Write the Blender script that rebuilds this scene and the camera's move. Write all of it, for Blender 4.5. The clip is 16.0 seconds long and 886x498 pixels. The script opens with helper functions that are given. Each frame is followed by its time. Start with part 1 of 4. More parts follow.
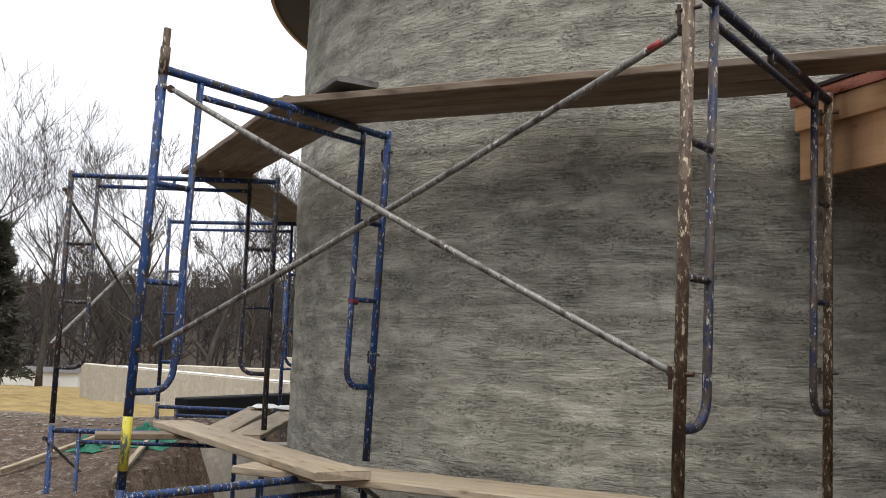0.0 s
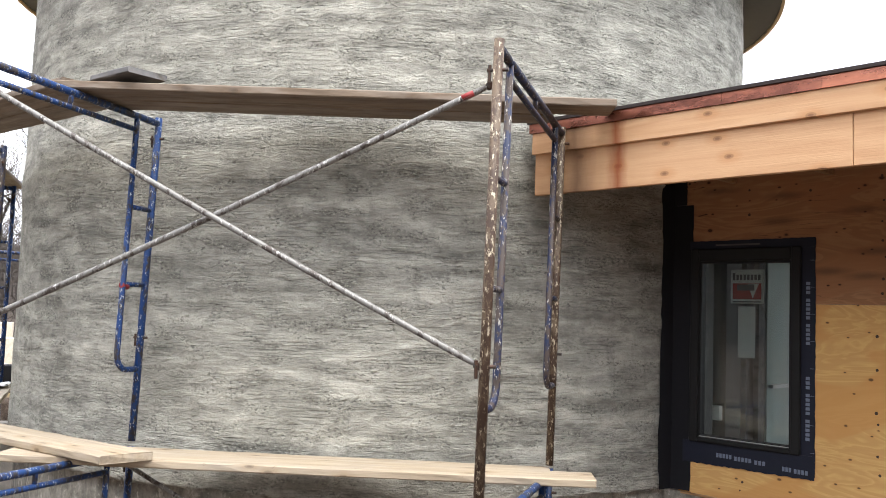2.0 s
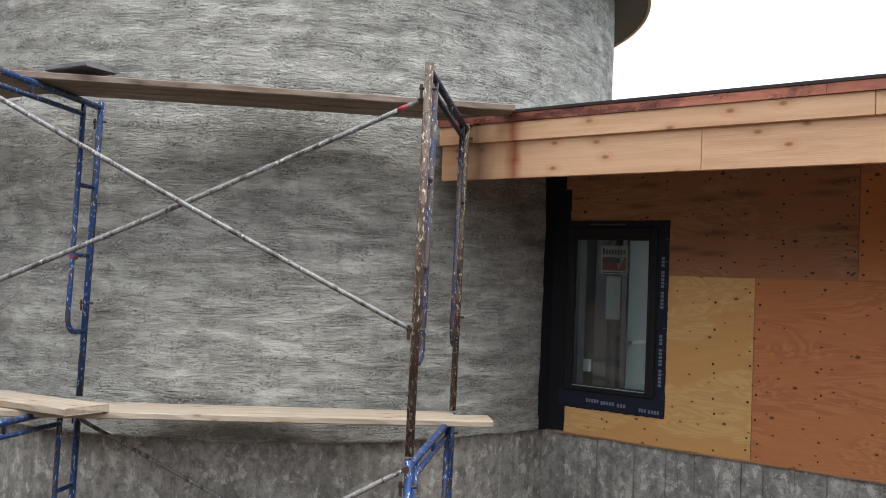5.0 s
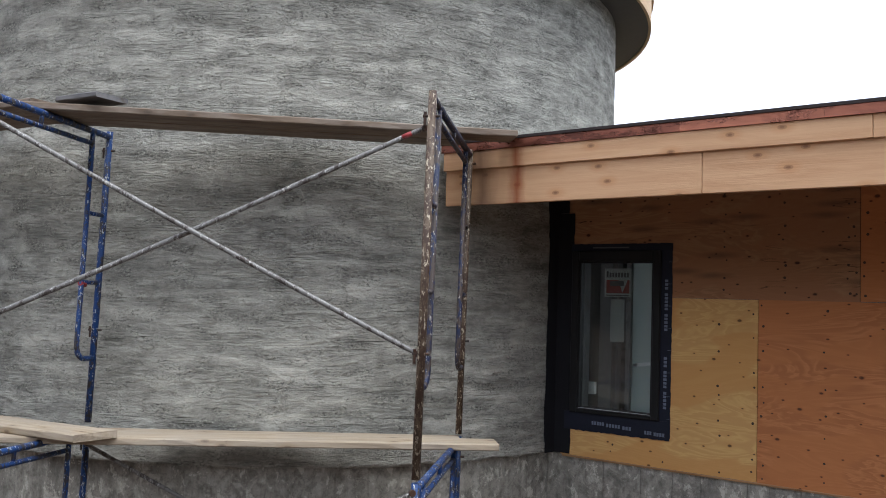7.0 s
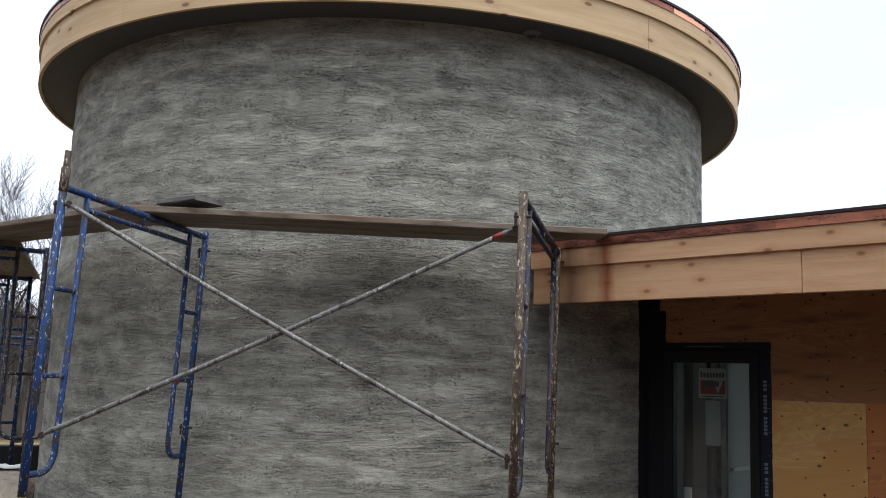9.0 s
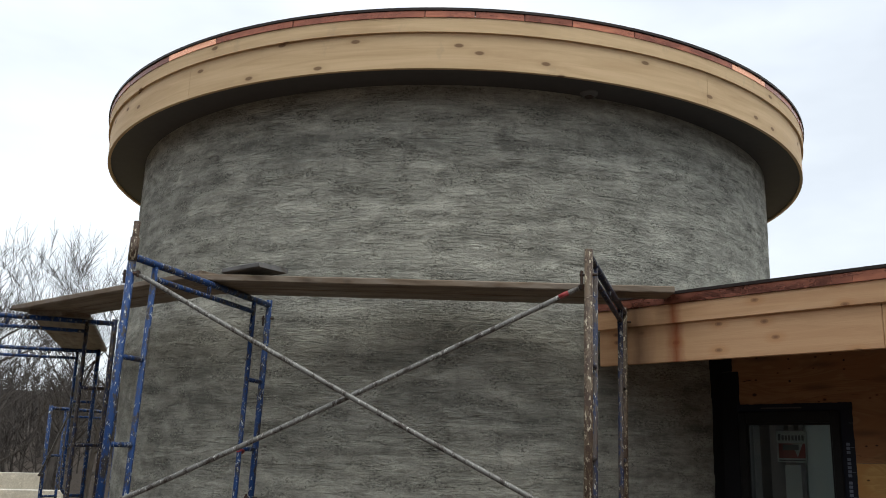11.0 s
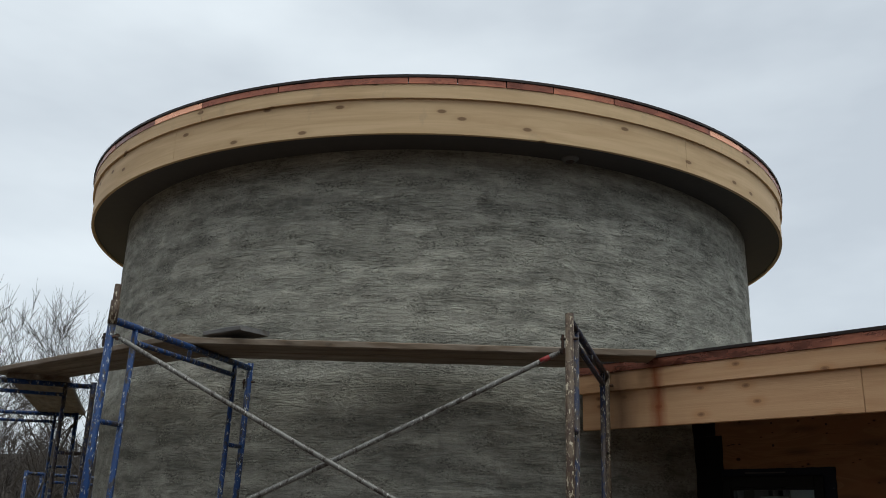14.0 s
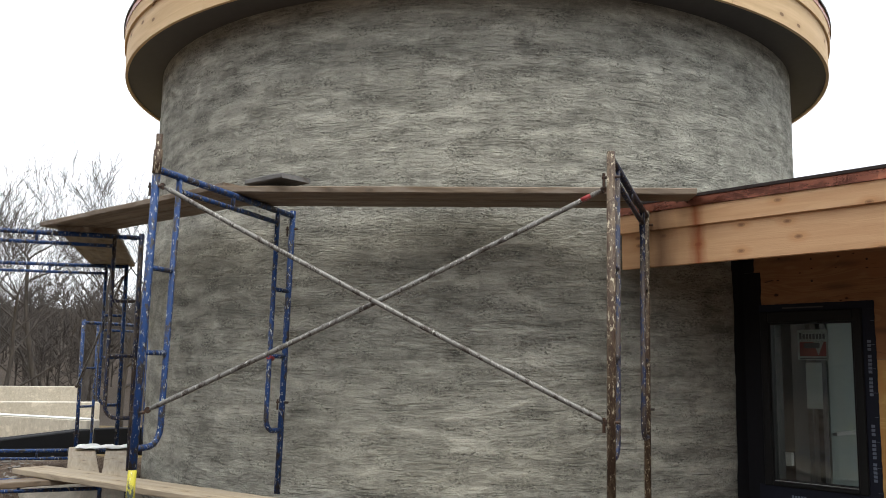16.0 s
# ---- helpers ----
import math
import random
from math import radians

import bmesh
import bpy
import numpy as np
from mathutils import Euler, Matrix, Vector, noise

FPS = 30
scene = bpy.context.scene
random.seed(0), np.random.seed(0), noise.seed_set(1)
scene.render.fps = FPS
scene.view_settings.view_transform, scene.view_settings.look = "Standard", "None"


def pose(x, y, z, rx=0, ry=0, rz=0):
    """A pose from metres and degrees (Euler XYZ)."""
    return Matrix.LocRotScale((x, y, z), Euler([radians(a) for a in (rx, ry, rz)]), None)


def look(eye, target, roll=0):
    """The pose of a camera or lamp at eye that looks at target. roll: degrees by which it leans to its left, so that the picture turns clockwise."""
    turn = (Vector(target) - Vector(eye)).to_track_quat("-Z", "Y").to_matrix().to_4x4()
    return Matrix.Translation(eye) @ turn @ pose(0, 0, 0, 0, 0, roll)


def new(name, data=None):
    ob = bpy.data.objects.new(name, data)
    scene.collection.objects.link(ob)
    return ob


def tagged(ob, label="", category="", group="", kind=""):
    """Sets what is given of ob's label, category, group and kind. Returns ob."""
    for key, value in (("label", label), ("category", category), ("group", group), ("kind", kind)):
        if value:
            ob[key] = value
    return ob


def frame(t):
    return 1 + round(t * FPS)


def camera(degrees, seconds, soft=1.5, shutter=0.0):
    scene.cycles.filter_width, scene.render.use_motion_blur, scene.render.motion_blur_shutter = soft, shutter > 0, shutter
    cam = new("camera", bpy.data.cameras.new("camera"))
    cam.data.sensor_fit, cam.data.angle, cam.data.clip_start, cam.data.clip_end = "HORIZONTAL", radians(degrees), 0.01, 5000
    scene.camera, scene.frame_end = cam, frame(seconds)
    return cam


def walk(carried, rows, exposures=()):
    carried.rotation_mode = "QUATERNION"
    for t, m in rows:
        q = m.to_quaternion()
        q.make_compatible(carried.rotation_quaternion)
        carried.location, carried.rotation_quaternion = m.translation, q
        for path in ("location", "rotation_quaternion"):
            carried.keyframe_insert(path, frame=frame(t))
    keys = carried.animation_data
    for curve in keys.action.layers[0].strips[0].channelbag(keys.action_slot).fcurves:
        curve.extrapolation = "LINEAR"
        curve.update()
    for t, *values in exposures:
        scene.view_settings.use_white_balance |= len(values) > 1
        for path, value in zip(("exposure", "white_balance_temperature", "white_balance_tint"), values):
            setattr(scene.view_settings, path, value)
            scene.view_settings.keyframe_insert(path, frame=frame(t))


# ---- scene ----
cam = camera(52.8, 16.0, soft=0.95)
PATH = [
    (0, (0.284, 0.202, 1.686), (0.089, 2.18, 1.903), 1.9),
    (0.5, (0.106, 0.03, 1.68), (0.097, 2.02, 1.879), 1.2),
    (1, (-0.062, -0.122, 1.754), (0.199, 1.855, 1.909), 1.8),
    (1.5, (-0.284, -0.174, 1.793), (0.18, 1.766, 1.94), 2.0),
    (2, (-0.413, -0.257, 1.822), (0.151, 1.656, 1.969), 2.0),
    (2.5, (-0.525, -0.42, 1.819), (0.114, 1.474, 1.881), 0.6),
    (3, (-0.653, -0.519, 1.866), (0.03, 1.36, 1.902), 0.1),
    (3.5, (-0.817, -0.613, 1.877), (-0.058, 1.236, 1.944), 1.1),
    (4, (-0.923, -0.722, 1.884), (-0.109, 1.102, 1.981), 2.2),
    (4.5, (-0.978, -0.887, 1.893), (-0.129, 0.922, 1.951), 2.3),
    (7, (-1.019, -0.989, 1.897), (-0.183, 0.824, 2.01), 1.8),
    (7.5, (-1.031, -0.99, 1.904), (-0.208, 0.827, 2.045), 2.0),
    (8, (-1.029, -0.995, 1.915), (-0.246, 0.836, 2.099), 1.8),
    (8.5, (-1.058, -0.969, 1.949), (-0.339, 0.879, 2.208), 2.1),
    (11, (-1.092, -0.878, 1.913), (-0.565, 0.997, 2.37), 1.7),
    (11.5, (-1.096, -0.867, 1.932), (-0.584, 0.986, 2.481), 2.3),
    (12, (-1.082, -0.865, 1.944), (-0.574, 0.978, 2.532), 2.6),
    (12.5, (-1.053, -0.865, 1.945), (-0.54, 0.977, 2.533), 2.8),
    (13, (-1.061, -0.883, 1.934), (-0.513, 0.943, 2.541), 2.2),
    (13.5, (-1.08, -0.906, 1.931), (-0.508, 0.912, 2.537), 1.2),
    (14, (-1.078, -0.905, 1.924), (-0.534, 0.927, 2.513), 1.6),
    (14.5, (-1.094, -0.904, 1.92), (-0.555, 0.946, 2.456), 1.7),
    (15, (-1.098, -0.892, 1.908), (-0.563, 0.988, 2.333), 1.5),
    (15.5, (-1.116, -0.884, 1.882), (-0.596, 1.019, 2.212), 1.1),
    (16, (-1.109, -0.893, 1.878), (-0.612, 1.026, 2.14), 0.7),
]
EXPOSURES = [
    (0.0, 0.93, 6650, 9), (0.5, 0.68, 6650, 9), (1.0, 1.53, 6550, 10), (1.5, 1.93, 6450, 10), (2.0, 2.12, 6400, 10), (3.5, 2.30, 6150, 11), (4.5, 1.78, 6100, 10),
    (7.0, 1.26, 5900, 10), (8.5, 0.87, 6000, 9), (11.0, 0.54, 6350, 4), (12.0, 0.14, 6280, 3), (12.5, 0.10, 6250, 2), (14.5, 0.02, 6250, 2), (15.0, 0.0, 6350, 3), (15.5, 0.70, 6480, 5), (16.0, 1.10, 6600, 6),
]
walk(cam, [(t, look(eye, target, roll)) for t, eye, target, roll in PATH], EXPOSURES)

# ---- world and light: an overcast sky ----
world = bpy.data.worlds.new("overcast")
scene.world = world
world.use_nodes = True
wt = world.node_tree
wt.nodes.clear()


def wnode(kind, **props):
    nd = wt.nodes.new(kind)
    for key, value in props.items():
        setattr(nd, key, value)
    return nd


w_out = wnode("ShaderNodeOutputWorld")
w_bg = wnode("ShaderNodeBackground")
w_sky = wnode("ShaderNodeTexSky")
w_sky.sky_type = "NISHITA"
w_sky.sun_disc = False
w_sky.sun_elevation = radians(65)
w_sky.sun_rotation = radians(175)
w_tc = wnode("ShaderNodeTexCoord")
w_map = wnode("ShaderNodeMapping")
w_map.inputs["Scale"].default_value = (1.0, 1.0, 2.6)
w_noise = wnode("ShaderNodeTexNoise")
w_noise.inputs["Scale"].default_value = 2.1
w_noise.inputs["Detail"].default_value = 5.0
w_noise.inputs["Roughness"].default_value = 0.5
w_ramp = wnode("ShaderNodeValToRGB")
w_ramp.color_ramp.elements[0].position = 0.32
w_ramp.color_ramp.elements[0].color = (5.85, 6.0, 6.6, 1)
w_ramp.color_ramp.elements[1].position = 0.68
w_ramp.color_ramp.elements[1].color = (8.5, 8.6, 9.1, 1)
w_mix = wnode("ShaderNodeMix", data_type="RGBA")
w_mix.inputs["Factor"].default_value = 0.9
wt.links.new(w_tc.outputs["Generated"], w_map.inputs["Vector"])
wt.links.new(w_map.outputs["Vector"], w_noise.inputs["Vector"])
wt.links.new(w_noise.outputs["Fac"], w_ramp.inputs["Fac"])
wt.links.new(w_sky.outputs["Color"], w_mix.inputs["A"])
wt.links.new(w_ramp.outputs["Color"], w_mix.inputs["B"])
wt.links.new(w_mix.outputs["Result"], w_bg.inputs["Color"])
w_bg.inputs["Strength"].default_value = 0.105
wt.links.new(w_bg.outputs["Background"], w_out.inputs["Surface"])

sun_data = bpy.data.lights.new("sun", "SUN")
sun_data.energy = 1.4
sun_data.angle = radians(40)
sun_data.color = (1.0, 0.97, 0.92)
sun = new("sun", sun_data)
sun.matrix_world = look((1.6, 0.6, 16), (1, 6, 2))

# ---- materials ----


class Mat:
    """A node material being put together."""

    def __init__(self, name, rough=0.7, metal=0.0, spec=0.3):
        self.m = bpy.data.materials.new(name)
        self.m.use_nodes = True
        self.t = self.m.node_tree
        self.b = self.t.nodes["Principled BSDF"]
        self.b.inputs["Roughness"].default_value = rough
        self.b.inputs["Metallic"].default_value = metal
        self.b.inputs["Specular IOR Level"].default_value = spec

    def node(self, kind, **inputs):
        nd = self.t.nodes.new(kind)
        for key, value in inputs.items():
            nd.inputs[key].default_value = value
        return nd

    def link(self, a, b):
        self.t.links.new(a, b)

    def coords(self, scale=(1, 1, 1), source="Object"):
        tc = self.node("ShaderNodeTexCoord")
        mp = self.node("ShaderNodeMapping", Scale=scale)
        self.link(tc.outputs[source], mp.inputs["Vector"])
        return mp.outputs["Vector"]

    def noise(self, vec, scale, detail=4.0, rough=0.55, distort=0.0):
        nd = self.node("ShaderNodeTexNoise", Scale=scale, Detail=detail, Roughness=rough, Distortion=distort)
        self.link(vec, nd.inputs["Vector"])
        return nd.outputs["Fac"]

    def ramp(self, fac, stops):
        nd = self.node("ShaderNodeValToRGB")
        el = nd.color_ramp.elements
        while len(el) < len(stops):
            el.new(0.5)
        for e, (p, c) in zip(el, stops):
            e.position = p
            e.color = (*c, 1) if len(c) == 3 else c
        self.link(fac, nd.inputs["Fac"])
        return nd.outputs["Color"]

    def step(self, fac, lo, hi):
        nd = self.node("ShaderNodeMapRange", **{"From Min": lo, "From Max": hi})
        self.link(fac, nd.inputs["Value"])
        return nd.outputs["Result"]

    def mix(self, fac, a, b, blend="MIX"):
        nd = self.t.nodes.new("ShaderNodeMix")
        nd.data_type = "RGBA"
        nd.blend_type = blend
        for key, value in (("Factor", fac), ("A", a), ("B", b)):
            if hasattr(value, "is_linked"):
                self.link(value, nd.inputs[key])
            else:
                nd.inputs[key].default_value = value if isinstance(value, (int, float)) else (*value, 1)
        return nd.outputs["Result"]

    def math(self, op, a, b=0.0):
        nd = self.t.nodes.new("ShaderNodeMath")
        nd.operation = op
        for i, value in enumerate((a, b)):
            if hasattr(value, "is_linked"):
                self.link(value, nd.inputs[i])
            else:
                nd.inputs[i].default_value = value
        return nd.outputs[0]

    def random(self):
        return self.node("ShaderNodeObjectInfo").outputs["Random"]

    def color(self, sock):
        self.link(sock, self.b.inputs["Base Color"])
        return self

    def bump(self, height, strength=0.3, distance=0.01):
        nd = self.node("ShaderNodeBump", Strength=strength, Distance=distance)
        self.link(height, nd.inputs["Height"])
        self.link(nd.outputs["Normal"], self.b.inputs["Normal"])
        return self

    def rough(self, sock):
        self.link(sock, self.b.inputs["Roughness"])
        return self


def stucco_material():
    k = Mat("trowelled_stucco", 0.94, 0.0, 0.2)
    flat = k.coords((1, 1, 1), "UV")
    # a wandering hand: every layer is laid on slightly warped coordinates
    wob = k.node("ShaderNodeTexNoise", Scale=4.0, Detail=2.0, Roughness=0.5)
    k.link(flat, wob.inputs["Vector"])
    centre = k.node("ShaderNodeVectorMath")
    centre.operation = "SUBTRACT"
    k.link(wob.outputs["Color"], centre.inputs[0])
    centre.inputs[1].default_value = (0.5, 0.5, 0.5)
    warp = k.node("ShaderNodeVectorMath")
    warp.operation = "MULTIPLY_ADD"
    k.link(centre.outputs[0], warp.inputs[0])
    warp.inputs[1].default_value = (0.20, 0.055, 0)
    k.link(flat, warp.inputs[2])

    def uv(sx, sy, shift=0.0, plain=False):
        mp = k.node("ShaderNodeMapping", Scale=(sx, sy, 1), Location=(shift, shift * 0.7, 0))
        k.link(flat if plain else warp.outputs[0], mp.inputs["Vector"])
        return mp.outputs["Vector"]

    broad = k.noise(uv(0.8, 1.5, 3.1), 1.0, 3, 0.5)
    course = k.noise(uv(1.7, 9.5), 1.0, 2, 0.45)
    dab = k.noise(uv(4.2, 11.0, 7.7), 1.0, 3, 0.55)
    fleck = k.noise(uv(13.0, 34.0, 2.9), 1.0, 4, 0.6)
    smear = k.noise(uv(9.0, 2.6, 2.3), 1.0, 4, 0.6)
    sand = k.noise(uv(90.0, 110.0, 0.0, True), 1.0, 4, 0.7)
    tone = k.math("ADD", k.math("MULTIPLY", course, 0.30), k.math("MULTIPLY", dab, 0.30))
    tone = k.math("ADD", tone, k.math("MULTIPLY", fleck, 0.24))
    tone = k.math("ADD", tone, k.math("MULTIPLY", broad, 0.16))
    col = k.ramp(tone, [(0.395, (0.185, 0.180, 0.155)), (0.468, (0.300, 0.291, 0.249)), (0.527, (0.395, 0.383, 0.328)), (0.60, (0.535, 0.520, 0.445))])
    col = k.mix(k.math("MULTIPLY", k.step(smear, 0.54, 0.68), 0.35), col, (0.46, 0.446, 0.38))
    col = k.mix(k.math("MULTIPLY", k.step(smear, 0.44, 0.34), 0.30), col, (0.17, 0.166, 0.143))
    # a damp lift of render with an uneven upper edge, plank shade painted in
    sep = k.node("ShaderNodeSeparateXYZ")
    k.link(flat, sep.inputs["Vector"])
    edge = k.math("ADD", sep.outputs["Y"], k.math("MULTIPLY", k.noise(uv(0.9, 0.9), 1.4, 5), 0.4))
    damp_shade = k.math("MULTIPLY", k.step(edge, 2.98, 2.86), k.step(edge, 1.9, 2.75))
    col = k.mix(k.math("MULTIPLY", damp_shade, 0.20), col, (0.105, 0.104, 0.094))
    # where the float dragged: fine level combing in patches, groove shade painted in
    patch = k.step(k.noise(uv(1.9, 5.5, 1.3), 1.3, 4, 0.6), 0.45, 0.60)
    comb = k.noise(uv(7.0, 105.0, 0.4, True), 1.0, 3, 0.6, 0.25)
    tear = k.math("MULTIPLY", k.step(comb, 0.50, 0.36), k.math("ADD", k.math("MULTIPLY", patch, 0.9), 0.08))
    col = k.mix(k.math("MULTIPLY", tear, 0.42), col, (0.09, 0.088, 0.078))
    # crumbs gathered in rough clusters, their shaded and lit sides painted dark and pale
    gather = k.math("ADD", k.math("MULTIPLY", k.step(k.noise(uv(3.4, 8.5, 9.1), 1.3, 4, 0.6), 0.48, 0.60), 0.85), 0.15)
    grit = k.noise(uv(42.0, 70.0, 5.0, True), 1.0, 3, 0.6)
    pit = k.math("MULTIPLY", k.step(grit, 0.55, 0.62), gather)
    col = k.mix(k.math("MULTIPLY", pit, 0.6), col, (0.075, 0.074, 0.067))
    knob = k.math("MULTIPLY", k.step(grit, 0.45, 0.37), gather)
    col = k.mix(k.math("MULTIPLY", knob, 0.6), col, (0.50, 0.485, 0.41))
    col = k.mix(k.math("MULTIPLY", k.step(sand, 0.54, 0.66), 0.40), col, (0.12, 0.118, 0.104))
    # long scratches dragged by a stone under the float, shaded dark in colour
    drag = k.math("MULTIPLY", k.step(k.noise(uv(2.6, 44.0, 4.4, True), 1.0, 3, 0.5, 0.3), 0.31, 0.26), k.step(broad, 0.42, 0.55))
    col = k.mix(k.math("MULTIPLY", drag, 0.42), col, (0.07, 0.069, 0.062))
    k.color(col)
    height = k.math("ADD", k.math("MULTIPLY", tear, -0.7), k.math("MULTIPLY", sand, 0.45))
    height = k.math("ADD", height, k.math("MULTIPLY", k.math("SUBTRACT", knob, pit), 0.9))
    height = k.math("ADD", height, k.math("ADD", k.math("MULTIPLY", drag, -0.8), k.math("MULTIPLY", fleck, 1.2)))
    height = k.math("ADD", height, k.math("MULTIPLY", dab, 1.0))
    return k.bump(height, 1.0, 0.012).m


def concrete_material(name, light, dark, stain, wide=1.0, drips=0.5, flakes=1.0):
    k = Mat(name, 0.88)
    drip = k.noise(k.coords((6.0, 0.8, 1), "UV"), 1.3 * wide, 6, 0.62, 0.4)
    cloud = k.noise(k.coords((1, 1, 1), "UV"), 1.6 * wide, 7, 0.65, 0.6)
    patchy = k.noise(k.coords((2.2, 2.6, 1), "UV"), 2.2, 7, 0.72, 0.4)
    mixed = k.math("ADD", k.math("MULTIPLY", drip, drips), k.math("MULTIPLY", cloud, 1 - drips))
    col = k.ramp(mixed, [(0.34, dark), (0.64, light)])
    col = k.mix(k.math("MULTIPLY", k.step(patchy, 0.45, 0.32), 0.7), col, stain)
    board = k.noise(k.coords((6.5, 0.12, 1), "UV"), 1.0, 2, 0.5)
    col = k.mix(k.math("MULTIPLY", k.step(board, 0.52, 0.42), 0.35 * drips * 2), col, dark)
    col = k.mix(k.math("MULTIPLY", k.step(board, 0.54, 0.62), 0.25 * drips * 2), col, light)
    flake = k.noise(k.coords((1.6, 1.0, 1), "UV"), 7.0, 8, 0.68, 0.4)
    col = k.mix(k.math("MULTIPLY", k.step(flake, 0.57, 0.595), 0.6 * flakes), col, [min(1, c * 1.5) for c in light])
    col = k.mix(k.math("MULTIPLY", k.step(flake, 0.43, 0.40), 0.55 * flakes), col, dark)
    col = k.mix(k.math("MULTIPLY", k.step(patchy, 0.56, 0.62), 0.5), col, [min(1, c * 1.35) for c in light])
    mottle = k.noise(k.coords((1.3, 1, 1), "UV"), 14, 7, 0.75, 0.3)
    col = k.mix(k.math("MULTIPLY", k.step(mottle, 0.52, 0.38), 0.5), col, stain)
    col = k.mix(k.math("MULTIPLY", k.step(mottle, 0.55, 0.68), 0.4), col, [min(1, c * 1.3) for c in light])
    pits = k.noise(k.coords((1, 1, 1), "UV"), 55, 5, 0.75)
    hole = k.step(pits, 0.60, 0.66)
    col = k.mix(k.math("MULTIPLY", hole, 0.5), col, [c * 0.5 for c in stain])
    k.color(col)
    return k.bump(k.math("ADD", k.math("SUBTRACT", pits, hole), k.math("MULTIPLY", patchy, 1.2)), 0.6, 0.008).m


def wood_material(name, light, dark, knot, grain=1.0, vary=0.25, weather=0.0, runs=()):
    """Sawn timber, the grain along the mesh's own x."""
    k = Mat(name, 0.72)
    oi = k.node("ShaderNodeObjectInfo")
    shift = k.node("ShaderNodeVectorMath")
    shift.operation = "MULTIPLY_ADD"
    tc = k.node("ShaderNodeTexCoord")
    k.link(tc.outputs["Object"], shift.inputs[0])
    shift.inputs[1].default_value = (1, 1, 1)
    big = k.math("MULTIPLY", oi.outputs["Random"], 37.0)
    k.link(big, shift.inputs[2])

    def scaled(sc):
        mp = k.node("ShaderNodeMapping", Scale=sc)
        k.link(shift.outputs[0], mp.inputs["Vector"])
        return mp.outputs["Vector"]

    rings = k.noise(scaled((1.1, 16, 16)), 1.6 * grain, 5, 0.6, 0.8)
    fibre = k.noise(scaled((4, 130, 130)), 1.0, 3, 0.6)
    col = k.ramp(rings, [(0.3, dark), (0.62, light)])
    col = k.mix(k.math("MULTIPLY", fibre, 0.25), col, dark)
    col = k.mix(k.math("MULTIPLY", oi.outputs["Random"], vary), col, dark)
    vor = k.node("ShaderNodeTexVoronoi", Scale=1.0)
    vor.voronoi_dimensions = "2D"
    part_xyz = k.node("ShaderNodeSeparateXYZ")
    k.link(shift.outputs[0], part_xyz.inputs["Vector"])
    flat_xy = k.node("ShaderNodeCombineXYZ")
    k.link(k.math("MULTIPLY", part_xyz.outputs["X"], 2.6), flat_xy.inputs["X"])
    k.link(k.math("MULTIPLY", k.math("ADD", part_xyz.outputs["Y"], part_xyz.outputs["Z"]), 5.0), flat_xy.inputs["Y"])
    k.link(flat_xy.outputs[0], vor.inputs["Vector"])
    knots = k.step(vor.outputs["Distance"], 0.05, 0.03)
    halo = k.step(vor.outputs["Distance"], 0.22, 0.08)
    ring = k.step(k.math("ABSOLUTE", k.math("SUBTRACT", vor.outputs["Distance"], 0.055)), 0.02, 0.0)
    col = k.mix(k.math("MULTIPLY", halo, 0.45), col, [c * m for c, m in zip(dark, (0.95, 0.8, 0.6))])
    col = k.mix(k.math("MULTIPLY", knots, 0.7), col, knot)
    col = k.mix(k.math("MULTIPLY", ring, 0.45), col, [c * 0.6 for c in knot])
    for n, run in enumerate(runs):
        # water stains running down the board
        sx = k.node("ShaderNodeSeparateXYZ")
        k.link(tc.outputs["Object"], sx.inputs["Vector"])
        off = k.math("ABSOLUTE", k.math("SUBTRACT", k.math("ADD", sx.outputs["X"], k.math("MULTIPLY", k.noise(scaled((9, 3, 3)), 1.0, 4), 0.12)), run + 0.06))
        mark = k.math("MULTIPLY", k.step(off, 0.14 - 0.06 * n, 0.0), 0.85)
        col = k.mix(mark, col, ((0.16, 0.09, 0.05), (0.24, 0.055, 0.015))[n])
    if weather:
        grey = k.step(k.noise(scaled((1.3, 4, 4)), 2.2, 5, 0.65), 0.42, 0.7)
        col = k.mix(k.math("MULTIPLY", grey, weather), col, (0.30, 0.27, 0.235))
        spot = k.step(k.noise(scaled((5, 9, 9)), 5.0, 4, 0.7), 0.64, 0.72)
        col = k.mix(k.math("MULTIPLY", spot, 0.6), col, (0.14, 0.10, 0.07))
    k.color(col)
    return k.bump(k.math("ADD", rings, fibre), 0.3, 0.004).m


